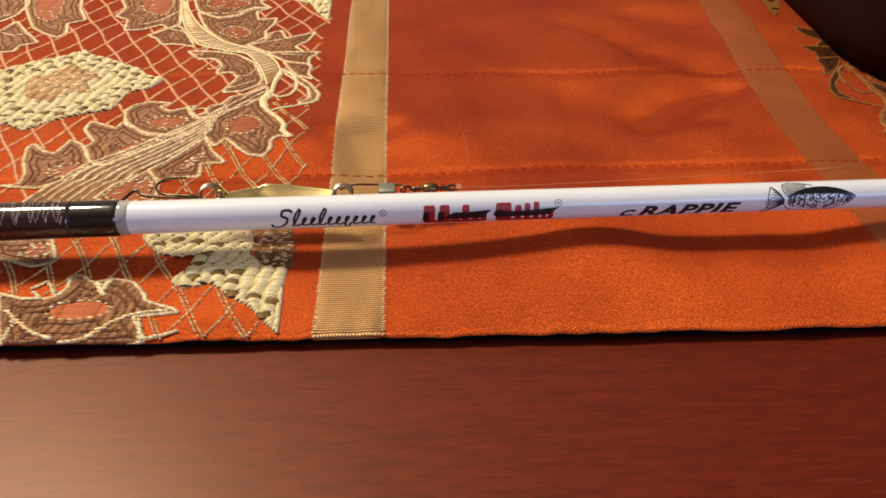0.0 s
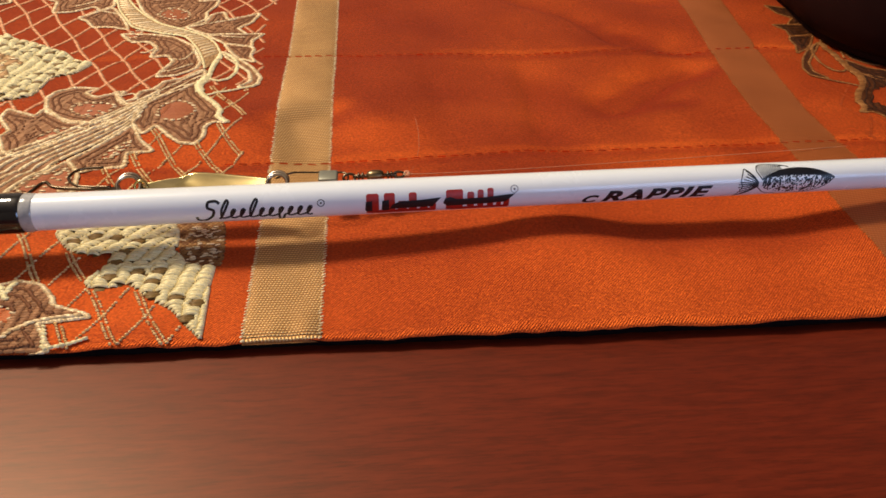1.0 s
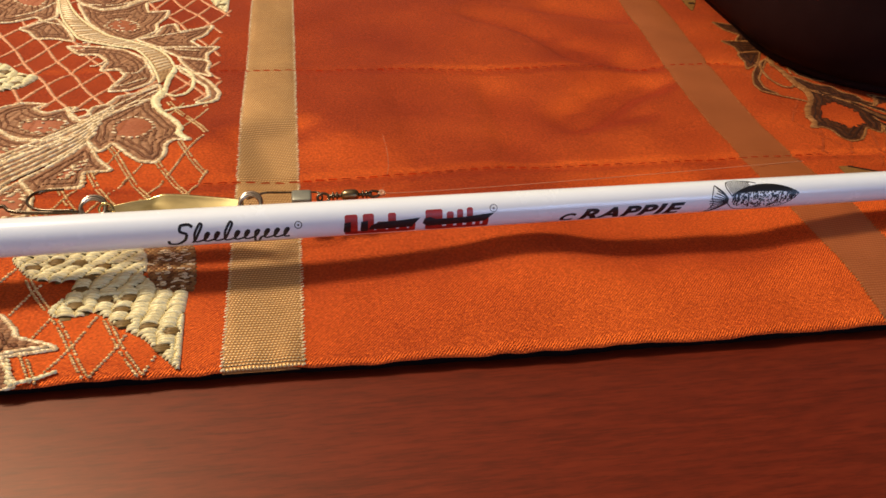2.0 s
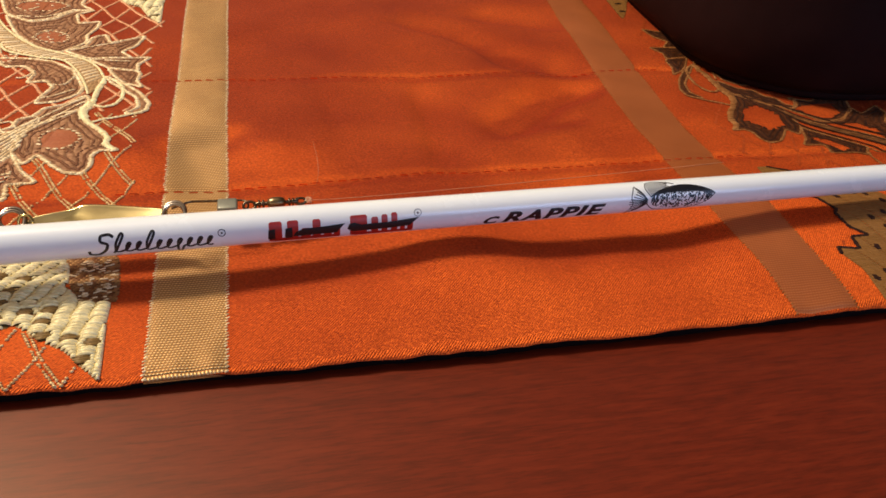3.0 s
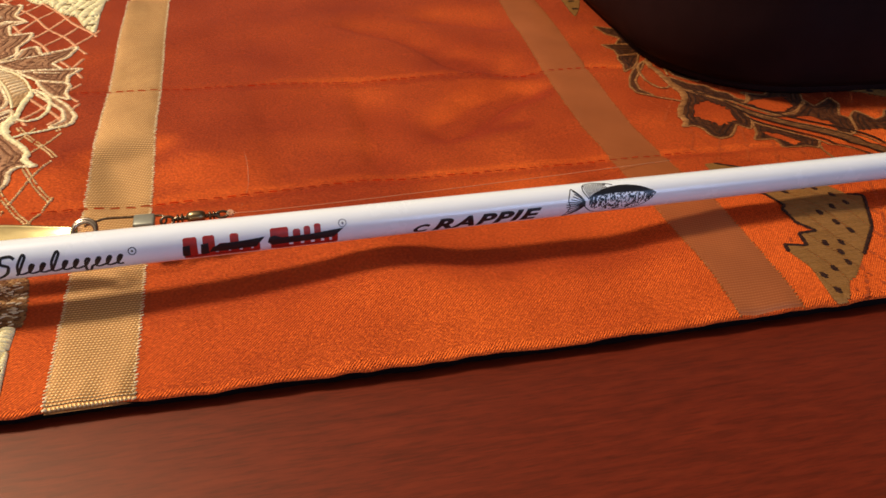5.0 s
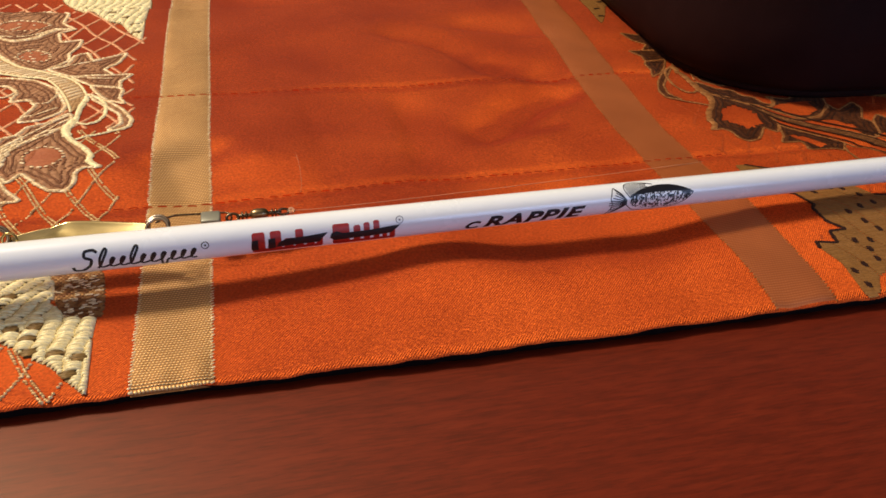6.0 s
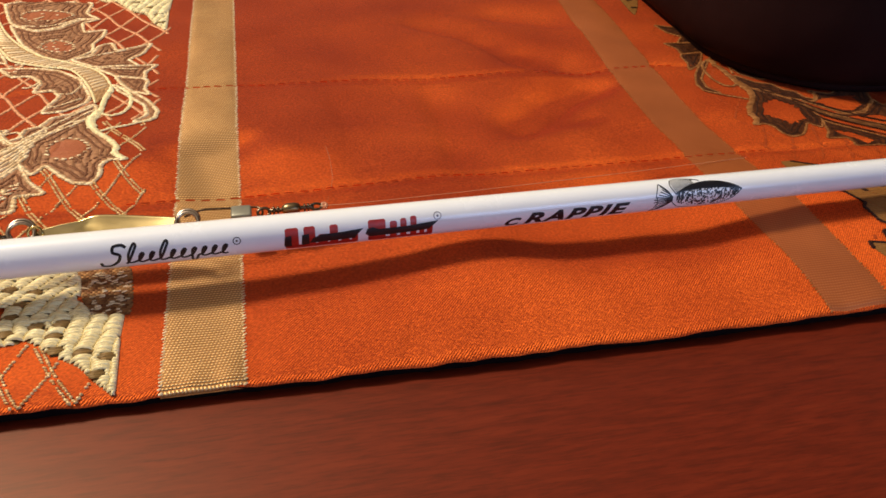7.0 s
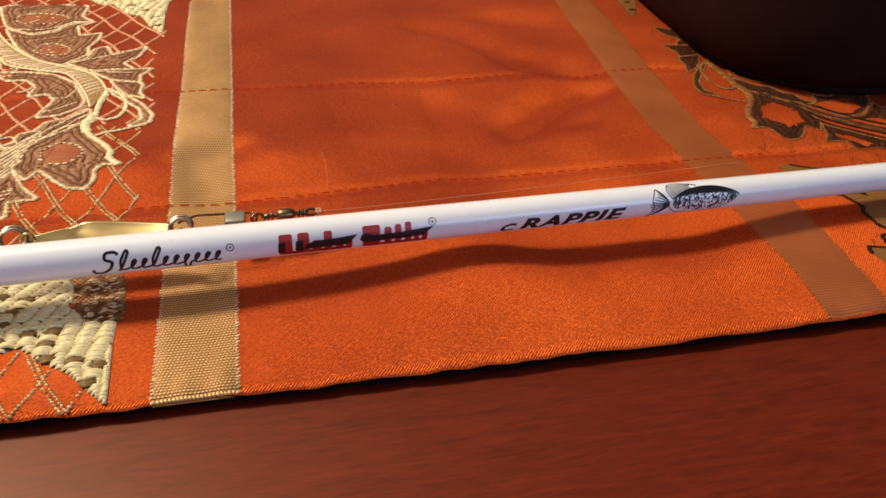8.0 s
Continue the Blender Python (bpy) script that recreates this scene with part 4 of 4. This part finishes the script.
def turned(name, stations, mat, label="", around=48, parent=rod):
    """A lathe-turned piece about the rod's axis: stations of (x, radius)."""
    verts, faces = [], []
    for x, r in stations:
        c = axis(x)
        for k in range(around):
            a = 2 * math.pi * k / around
            verts.append(Vector((x, c.y - r * math.cos(a), c.z + r * math.sin(a))) * MM)
    for s in range(len(stations) - 1):
        for k in range(around):
            a, b = s * around + k, s * around + (k + 1) % around
            faces.append((a, b, b + around, a + around))
    faces.append(tuple(range(around))[::-1])
    faces.append(tuple(range((len(stations) - 1) * around, len(stations) * around)))
    return build(name, verts, faces, mat, parent, label)


turned("blank", [(x, rod_radius(x)) for x in range(-76, 620, 8)], WHITE_PAINT, "glossy white rod blank")
turned("winding", [(-79.2, 4.78), (-78.7, 4.8), (-74, 4.8), (-69.4, 4.8), (-68.4, 4.76), (-67.6, 4.6), (-67.1, 4.3)], BLACK_WRAP, "glossy black thread winding")
turned("long_winding", [(-168, 4.7), (-160, 5.0), (-140, 5.05), (-110, 5.0), (-90, 4.9), (-80, 4.8), (-79, 4.78)], MAROON_WRAP, "dark maroon epoxy winding with silver thread")
turned("trim_ring", [(-67.5, 4.5), (-67.1, 4.6), (-66.2, 4.52), (-65.2, 4.42), (-64.6, 4.3)], EPOXY, "clear epoxy ring at the winding")
turned("foregrip", [(-300, 9.0), (-297, 11.2), (-285, 11.6), (-220, 11.4), (-180, 10.4), (-170, 9.6), (-166, 7.5), (-165.5, 5.0)], FOAM, "black foam foregrip")


def tube(name, points, radius, mat, parent, label="", around=8, closed=False, caps=True):
    """A round wire through points given in mm."""
    pts = [Vector(p) for p in points]
    n = len(pts)
    verts, faces = [], []
    side = None
    for i, p in enumerate(pts):
        a = pts[i - 1] if (i or closed) else p
        b = pts[(i + 1) % n] if (i < n - 1 or closed) else p
        d = (b - a).normalized()
        if side is None:
            side = d.orthogonal().normalized()
        side = (side - d * side.dot(d)).normalized()
        up = d.cross(side)
        for k in range(around):
            t = 2 * math.pi * k / around
            verts.append((p + (side * math.cos(t) + up * math.sin(t)) * radius) * MM)
    for i in range(n if closed else n - 1):
        for k in range(around):
            a, b = i * around + k, i * around + (k + 1) % around
            c, d = ((i + 1) % n) * around + k, ((i + 1) % n) * around + (k + 1) % around
            faces.append((a, b, d, c))
    if caps and not closed:
        faces.append(tuple(range(around))[::-1])
        faces.append(tuple(range((n - 1) * around, n * around)))
    return build(name, verts, faces, mat, parent, label)


def flowing(points, n=5):
    """A smooth line in space through the given points."""
    pts = [Vector(p) for p in points]
    out = []
    for i in range(len(pts) - 1):
        p0, p1, p2, p3 = pts[max(i - 1, 0)], pts[i], pts[i + 1], pts[min(i + 2, len(pts) - 1)]
        for k in range(n):
            t = k / n
            out.append(0.5 * (2 * p1 + (p2 - p0) * t + (2 * p0 - 5 * p1 + 4 * p2 - p3) * t * t + (3 * p1 - p0 - 3 * p2 + p3) * t**3))
    return out + [pts[-1]]


def zigzag(phase, rate):
    """The silver thread that crosses to and fro under the epoxy."""
    pts = []
    for k in range(175):
        x = -150 + k * 0.4
        a = 1.35 + 0.6 * math.asin(math.sin(x * rate + phase)) + 0.3 * noise.noise(Vector((x / 3, 2, phase)))
        c = axis(x)
        pts.append((x, c.y - 4.98 * math.cos(a), c.z + 4.98 * math.sin(a)))
    tube("silver_thread", pts, 0.09, SILVER_THREAD, rod, "silver zigzag thread", 6)


zigzag(0.0, 1.25)
zigzag(1.7, 1.75)


def decal(name, shapes, mat, label="", up=0.035):
    """Flat printed shapes of (x, v) outlines, cut into strips and wrapped on the blank."""
    bm = bmesh.new()
    for shape in shapes:
        bm.faces.new([bm.verts.new((x, v, 0)) for x, v in shape])
    return wrap(name, bm, mat, label, up)


def wrap(name, bm, mat, label="", up=0.035):
    bmesh.ops.triangulate(bm, faces=bm.faces[:])
    for k in range(-14, 20):
        bmesh.ops.bisect_plane(bm, geom=bm.verts[:] + bm.edges[:] + bm.faces[:], plane_co=(0, k * 0.4, 0), plane_no=(0, 1, 0))
    for v in bm.verts:
        v.co = on_rod(v.co.x, v.co.y, up)
    ob = part(name, bm, mat, rod, label)
    ob.matrix_parent_inverse = rod.matrix_world.inverted()
    return ob


def stroke(points, width, step=0.35):
    """Quads along a smooth pen stroke in (x, v)."""
    line = curve_through(points, step)
    quads = []
    for i in range(len(line) - 1):
        ends = []
        for j in (i, i + 1):
            a, b = line[max(j - 1, 0)], line[min(j + 1, len(line) - 1)]
            d = math.hypot(b[0] - a[0], b[1] - a[1]) or 1.0
            nx, ny = -(b[1] - a[1]) / d * width / 2, (b[0] - a[0]) / d * width / 2
            ends.append(((line[j][0] + nx, line[j][1] + ny), (line[j][0] - nx, line[j][1] - ny)))
        quads.append((ends[0][0], ends[0][1], ends[1][1], ends[1][0]))
    return quads


def ring_shape(x, v, r0, r1, n=20):
    quads = []
    for k in range(n):
        a, b = 2 * math.pi * k / n, 2 * math.pi * (k + 1) / n
        quads.append(((x + r0 * math.cos(a), v + r0 * math.sin(a)), (x + r1 * math.cos(a), v + r1 * math.sin(a)), (x + r1 * math.cos(b), v + r1 * math.sin(b)), (x + r0 * math.cos(b), v + r0 * math.sin(b))))
    return quads


def flourish():
    """The maker's mark drawn as a plain slanted pen wave."""
    run = [(-28.4, -0.6), (-28.2, -1.7), (-26.6, -1.9), (-24.9, -0.6), (-24.4, 0.9), (-25.8, 1.6), (-25.6, 2.9), (-23.9, 3.1), (-22.9, 2.3)]
    shapes = stroke(run, 0.66)
    run = [(-23.4, -1.7)]
    for k in range(10):
        x = -23.2 + 2.2 * k
        top = {0: 3.2, 3: 3.2}.get(k, 0.95)
        foot = -3.6 if k == 6 else -1.45
        run += [(x + 0.5, -0.7), (x + 1.15 + 0.3 * top, top * 0.8), (x + 0.75 + 0.3 * top, top), (x + 0.55, top * 0.3), (x + 0.35, foot * 0.75), (x + 0.9, foot), (x + 1.7, -1.2)]
    shapes += stroke(run, 0.56, 0.25)
    decal("maker_mark", shapes + ring_shape(0.2, 1.5, 0.7, 0.9) + ring_shape(0.2, 1.5, 0.0, 0.25, 8), BLACK_INK, "black slanted pen-like mark")


def block_mark():
    """The second mark: plain red blocks over a black band."""
    red, black = [], []
    for x0, x1, top in ((10.8, 13.8, 3.1), (15.0, 17.6, 3.1), (18.2, 20.4, 1.1), (20.9, 22.8, 3.0), (23.5, 25.4, 1.0), (25.9, 27.4, 1.0), (29.8, 33.9, 3.2), (34.9, 36.6, 2.5), (37.4, 38.9, 2.9), (39.8, 41.3, 3.2), (42.0, 43.2, 1.0), (43.8, 45.2, 1.0)):
        c = 0.35
        red.append(((x0 + c, -2.5), (x1 - c, -2.5), (x1, -2.5 + c), (x1, top - c), (x1 - c, top), (x0 + c, top), (x0, top - c), (x0, -2.5 + c)))
    red.append(((12.0, -2.7), (27.0, -2.6), (26.8, -1.3), (11.6, -1.2)))
    red.append(((31.0, -2.8), (45.0, -2.6), (44.6, -1.5), (30.6, -1.4)))
    decal("block_mark", red, RED_INK, "red block mark")
    for x0, x1, y0, y1 in ((10.5, 12.2, -1.6, 1.4), (14.4, 16.2, -1.5, 1.5)):
        black.append(((x0 + 0.3, y0), (x1, y0 + 0.2), (x1, y1), (x0 + 0.2, y1 - 0.2), (x0, y0 + 0.6)))
    black.append(((16.2, -1.0), (17.0, 0.3), (18.8, 1.0), (24.0, 1.15), (28.6, 1.5), (27.2, 0.1), (26.6, -0.8), (18.0, -1.0)))
    black.append(((29.1, 0.0), (29.6, 1.2), (30.8, 1.5), (32.4, 0.9), (39.0, 1.0), (46.6, 1.6), (45.0, 0.3), (44.2, -0.4), (40.0, -0.7), (30.2, -0.9)))
    decal("block_shadow", black, BLACK_INK, "black pieces over the red blocks", 0.06)
    decal("ring_mark", ring_shape(46.4, 2.7, 0.75, 1.0) + ring_shape(46.4, 2.7, 0.0, 0.3, 8), GREY_INK, "small grey ring mark")


def lettering(words, v0):
    """Printed capitals, slanted, wrapped on the blank; each run of (text, start, end, height)."""
    bm = bmesh.new()
    for word, x0, x1, high in words:
        data = bpy.data.curves.new("word", "FONT")
        data.body, data.size, data.shear, data.offset = word, 1.0, 0.34, 0.045
        data.space_character = 1.14
        data.fill_mode, data.resolution_u = "FRONT", 3
        tmp = new("word", data)
        bpy.context.view_layer.update()
        mesh = bpy.data.meshes.new_from_object(tmp.evaluated_get(bpy.context.evaluated_depsgraph_get()))
        bpy.data.objects.remove(tmp)
        xs = [v.co.x for v in mesh.vertices]
        ys = [v.co.y for v in mesh.vertices]
        for v in mesh.vertices:
            u = (v.co.x - min(xs)) / (max(xs) - min(xs))
            tall = (v.co.y - min(ys)) / (max(ys) - min(ys))
            v.co = (x0 + (x1 - x0) * u, v0 + 0.008 * (x0 - 63.6 + (x1 - x0) * u) + high * tall, 0)
        bm.from_mesh(mesh)
        bpy.data.meshes.remove(mesh)
    wrap("lettering", bm, BLACK_INK, "black slanted capitals")


def emblem():
    """The printed picture, simplified to plain shapes: two fans of lines, a crescent and a mottled lens."""
    lines = []
    for k in range(13):
        f = k / 12
        end = (101.6 + 2.2 * f + 0.8 * math.sin(math.pi * 3 * f), -3.2 + 8.4 * f)
        lines += stroke([(107.4, 0.9 + 0.8 * (f - 0.5)), ((107.4 + end[0]) / 2 + 0.4, 0.9 + (end[1] - 0.9) * 0.5), end], 0.26 if 0 < k < 12 else 0.34)
    lines += stroke([(101.6, -3.2), (103.2, 0.2), (102.8, 2.2), (103.8, 5.2)], 0.24)
    for k in range(13):
        f = k / 12
        lines += stroke([(108.8 + 5.2 * f, 2.2 + 2.0 * f), (107.7 + 5.4 * f, 4.3 + 1.0 * f), (107.6 + 6.4 * f, 6.0 + 0.5 * math.sin(math.pi * f) - 0.2 * f)], 0.24)
    lines += stroke([(108.4, 1.9), (107.0, 4.2), (107.5, 6.0), (110.0, 6.6), (113.8, 5.9), (115.6, 5.2)], 0.3)
    up = [(108.4 + k, 0.6 + 4.5 * math.sin(math.pi * (k + 2.0) / 23.0) ** 0.7 - 0.02 * k) for k in range(20)]
    low = [(x, v - 0.3 - 1.75 * math.sin(math.pi * (i + 0.5) / 20)) for i, (x, v) in enumerate(up)]
    crescent = [(up[i], low[i], low[i + 1], up[i + 1]) for i in range(19)]
    lines += stroke([(107.2, 0.2), (109.5, -1.8), (114.5, -2.9), (120.5, -2.4), (125.0, -0.2), (127.3, 1.9)], 0.24)
    for k in range(360):
        x = 108.4 + random.random() * 18.0
        i = min(18, int(x - 108.4))
        floor_v = 0.8 - 3.7 * math.sin(math.pi * min(1.0, (x - 106.0) / 22.0))
        v = floor_v + (low[i][1] - floor_v) * random.random() ** 0.65
        lines += stroke([(x, v), (x + random.uniform(0.0, 0.4), v + random.uniform(0.3, 0.9))], random.uniform(0.22, 0.42))
    decal("emblem", [[(x + 0.8, v) for x, v in shape] for shape in lines + crescent], BLACK_INK, "black fan and crescent print")


flourish()
block_mark()
lettering([("C", 63.4, 67.6, 2.6), ("RAPPIE", 68.2, 96.4, 3.5)], -2.5)
emblem()


# ---- lure, snap swivel and line, held along the back of the rod ----
def circle(cx, cy, cz, r, tilt, n=26, turn=0.0, squash=1.0):
    """Points of a ring about the given centre; tilt leans it back, turn swings it round."""
    pts = []
    m = Euler((tilt, 0, turn)).to_matrix()
    for k in range(n):
        a = 2 * math.pi * k / n
        p = m @ Vector((r * math.cos(a), r * squash * math.sin(a), 0))
        pts.append((cx + p.x, cy + p.y, cz + p.z))
    return pts


lure = thing("fishing_lure", "brass spoon lure with split rings and hook beside the rod", "fishing lure", at=(-0.03, 0.05, 0.006))


def spoon():
    """A cupped brass blade, broad near one end."""
    nu, nv = 28, 10
    verts, faces = [], []
    for side in (0, 1):
        for i in range(nu + 1):
            u = i / nu
            wide = 4.5 * math.sin(math.pi * (0.17 + 0.73 * u)) ** 0.8 * (0.82 + 0.3 * u)
            for j in range(nv + 1):
                w = (j / nv - 0.5) * 2
                x = -43.6 + 31.0 * u
                dome = 0.7 * (1 - w * w) * math.sin(math.pi * u) + 0.95 * math.sin(2 * math.pi * u)
                y, z = w * wide * 0.8, 0.6 * dome + w * wide * (0.32 * smooth_step(u, 0.26, 0.4) - 0.03)
                verts.append(Vector((x, 48.6 + y + 0.6 * math.sin(math.pi * u), 9.4 + z - side * 0.45)) * MM)
    row = nv + 1
    half = (nu + 1) * row
    for i in range(nu):
        for j in range(nv):
            a = i * row + j
            faces.append((a, a + row, a + row + 1, a + 1))
            faces.append((half + a, half + a + 1, half + a + row + 1, half + a + row))
    for i in range(nu):
        for j in (0, nv):
            a = i * row + j
            faces.append((a, half + a, half + a + row, a + row))
    for j in range(nv):
        for i in (0, nu):
            a = i * row + j
            faces.append((a, a + 1, half + a + 1, half + a))
    build("spoon_blade", verts, faces, SPOON_BRASS, lure, "polished brass spoon blade")


spoon()
tube("eyelet", circle(-43.8, 48.6, 9.6, 1.5, 1.0), 0.35, BRASS, lure, "brass eyelet", closed=True)
tube("split_ring", circle(-46.6, 48.4, 10.0, 2.7, 0.6, turn=0.2), 0.5, STEEL, lure, "steel split ring", closed=True)
tube("split_ring", circle(-46.5, 49.1, 10.2, 2.7, 0.6, turn=0.2), 0.5, STEEL, lure, "steel split ring", closed=True)
tube("split_ring", circle(-11.0, 48.0, 9.8, 2.5, 0.6, turn=-0.1), 0.5, STEEL, lure, "steel split ring", closed=True)
tube("split_ring", circle(-10.9, 48.7, 10.0, 2.5, 0.6, turn=-0.1), 0.5, STEEL, lure, "steel split ring", closed=True)
tube("hook", flowing([(-49.5, 47.6, 10.0), (-57, 47.8, 10.0), (-62.4, 48.2, 10.2), (-64.8, 48.9, 10.3), (-66.4, 50.6, 10.4), (-67.6, 50.2, 10.3), (-68.4, 47.6, 10.4), (-68.8, 44.0, 11.2), (-69.0, 39.2, 12.0)]), 0.45, BRONZE, lure, "dark bronze hook shank")
tube("hook", flowing([(-50.5, 47.6, 10.5), (-57.4, 48.3, 10.4), (-60.6, 50.2, 10.3), (-61.9, 53.2, 10.2), (-60.9, 56.2, 10.1), (-58.6, 57.4, 10.0), (-54.8, 57.6, 10.0)]), 0.36, BRONZE, lure, "dark bronze hook bend")

snap = thing("snap_swivel", "dark metal snap swivel tied to clear line", "snap swivel", at=(0.01, 0.05, 0.008))
tube("snap_wire", flowing([(-12.2, 50.6, 10), (-9.5, 52.4, 10), (-7.6, 53.2, 10), (-5, 53.1, 10), (-1, 52.9, 10), (3.5, 52.7, 10), (5.4, 52.2, 10), (6.2, 50.4, 10), (5.6, 48.2, 10), (2.5, 46.8, 10), (-4, 46.6, 10), (-9, 46.8, 10), (-11.5, 47.8, 10)]), 0.28, BRONZE, snap, "dark spring wire")


def sleeve():
    bm = bmesh.new()
    bmesh.ops.create_cube(bm, size=1.0, matrix=Matrix.Translation(Vector((1.1, 50.9, 9.8)) * MM) @ Matrix.Diagonal((5.0 * MM, 4.8 * MM, 1.6 * MM, 1)))
    bmesh.ops.bevel(bm, geom=bm.edges[:], offset=0.6 * MM, segments=3, affect="EDGES", profile=0.5)
    ob = part("sleeve", bm, SLEEVE_METAL, snap, "flat grey metal sleeve")
    ob.matrix_parent_inverse = snap.matrix_world.inverted()


sleeve()


def lathe(name, stations, mat, parent, label, y=50.2, z=10.2):
    verts, faces, n = [], [], 18
    for x, r in stations:
        for k in range(n):
            a = 2 * math.pi * k / n
            verts.append(Vector((x, y + 0.03 * (x - 13) + r * math.cos(a), z + r * math.sin(a))) * MM)
    for s in range(len(stations) - 1):
        for k in range(n):
            a, b = s * n + k, s * n + (k + 1) % n
            faces.append((a, a + n, b + n, b))
    faces.append(tuple(range(n)))
    faces.append(tuple(range((len(stations) - 1) * n, len(stations) * n))[::-1])
    build(name, verts, faces, mat, parent, label)


lathe("barrel", [(10.9, 0.5), (11.1, 1.0), (11.7, 1.35), (12.6, 1.5), (13.8, 1.5), (14.7, 1.35), (15.2, 1.0), (15.4, 0.5)], BRASS_DARK, snap, "rounded swivel barrel")
for cx in (8.9, 9.9, 16.4, 17.3):
    lathe("collar", [(cx - 0.3, 0.5), (cx - 0.22, 1.0), (cx + 0.22, 1.0), (cx + 0.3, 0.5)], BRONZE, snap, "small swivel collar")
lathe("pin", [(7.4, 0.35), (7.6, 0.5), (18.4, 0.5), (18.7, 0.35)], BRONZE, snap, "thin swivel pin")
tube("swivel_eye", circle(6.5, 49.6, 10.1, 1.5, 0.7, squash=0.75), 0.36, BRONZE, snap, "swivel eye", closed=True)
tube("swivel_eye", circle(19.2, 50.4, 10.2, 1.4, 0.5, squash=0.6), 0.36, BRONZE, snap, "swivel eye", closed=True)

line = thing("fishing_line", "thin clear nylon fishing line on the runner", "fishing line", at=(0.03, 0.06, 0.004))
tube("knot", circle(21.2, 50.6, 10.2, 0.55, 0.4), 0.5, NYLON, line, "clear line knot", closed=True)


def strand(points):
    pts = []
    for x, y in curve_through(points, 2.0):
        p = on_cloth(x, y, 0.35) / MM
        pts.append((p.x, p.y, p.z))
    return pts


def line_strands():
    pts = []
    for k in range(40):
        u = k / 39
        x, y = 21.2 + 150 * u, 50.6 + 25.0 * u
        z = max(cloth_z(x, y) + 0.3, 10.2 - 9.5 * u ** 0.8)
        pts.append((x, y, z))
    tube("line_strand", pts, 0.1, NYLON, line, around=6)
    pts = [(21.4, 50.8, 10.2), (21.8, 56.0, 6.0), (22.4, 62.0, 2.5)] + strand([(23, 66), (26, 78), (26.4, 88), (25.7, 97), (24.5, 103)])
    tube("line_strand", pts, 0.045, NYLON, line, around=6)
    tube("line_strand", strand([(70, 107), (34, 110), (-10, 112), (-28, 113), (-70, 115), (-130, 119)]), 0.06, NYLON, line, around=6)


line_strands()


# the lure leans against the upper back of the rod
lure.location += Vector((0, -4.9, 2.5)) * MM
snap.location += Vector((0, -0.8, -0.4)) * MM
line.location += Vector((0, -0.8, -0.4)) * MM


# ---- the dark case behind the rod ----
def dark_case():
    """A low case with rounded corners, sloping sides and a recessed base."""
    case = thing("dark_case", "dark brown-black case with rounded corners standing on the runner", "case", at=(0.1775, 0.1115, 0.0))
    x0, x1, y0, y1, r = 0.0, 230.0, 0.0, 206.0, 56.0

    def rounded(name, levels, label):
        bm = bmesh.new()
        rings = []
        for inset, z in levels:
            ring = []
            for cx, cy, a0 in ((x1 - r, y1 - r, 0), (x0 + r, y1 - r, 90), (x0 + r, y0 + r, 180), (x1 - r, y0 + r, 270)):
                for k in range(13):
                    a = radians(a0 + k * 7.5)
                    ring.append(bm.verts.new(Vector((cx + (r - inset) * math.cos(a), cy + (r - inset) * math.sin(a), z)) * MM))
            rings.append(ring)
        for a, b in zip(rings, rings[1:]):
            for k in range(len(a)):
                m = (k + 1) % len(a)
                bm.faces.new((a[k], a[m], b[m], b[k]))
        bm.faces.new(rings[0][::-1])
        bm.faces.new(rings[-1])
        part(name, bm, DARK_PLASTIC, case, label)

    rounded("base", ((6.5, -0.4), (6.0, 0.4), (5.6, 2.6), (6.0, 3.0)), "recessed black base")
    rounded("body", ((7.0, 2.2), (4.2, 3.2), (1.6, 6.5), (-0.4, 12.0), (-1.4, 20.0), (-1.2, 28.0), (1.0, 38.0), (2.6, 54.0), (5.0, 62.0), (9.0, 67.0), (17.0, 70.0)), "smooth dark body")
    case.rotation_euler = (0, 0, radians(-2.5))


dark_case()
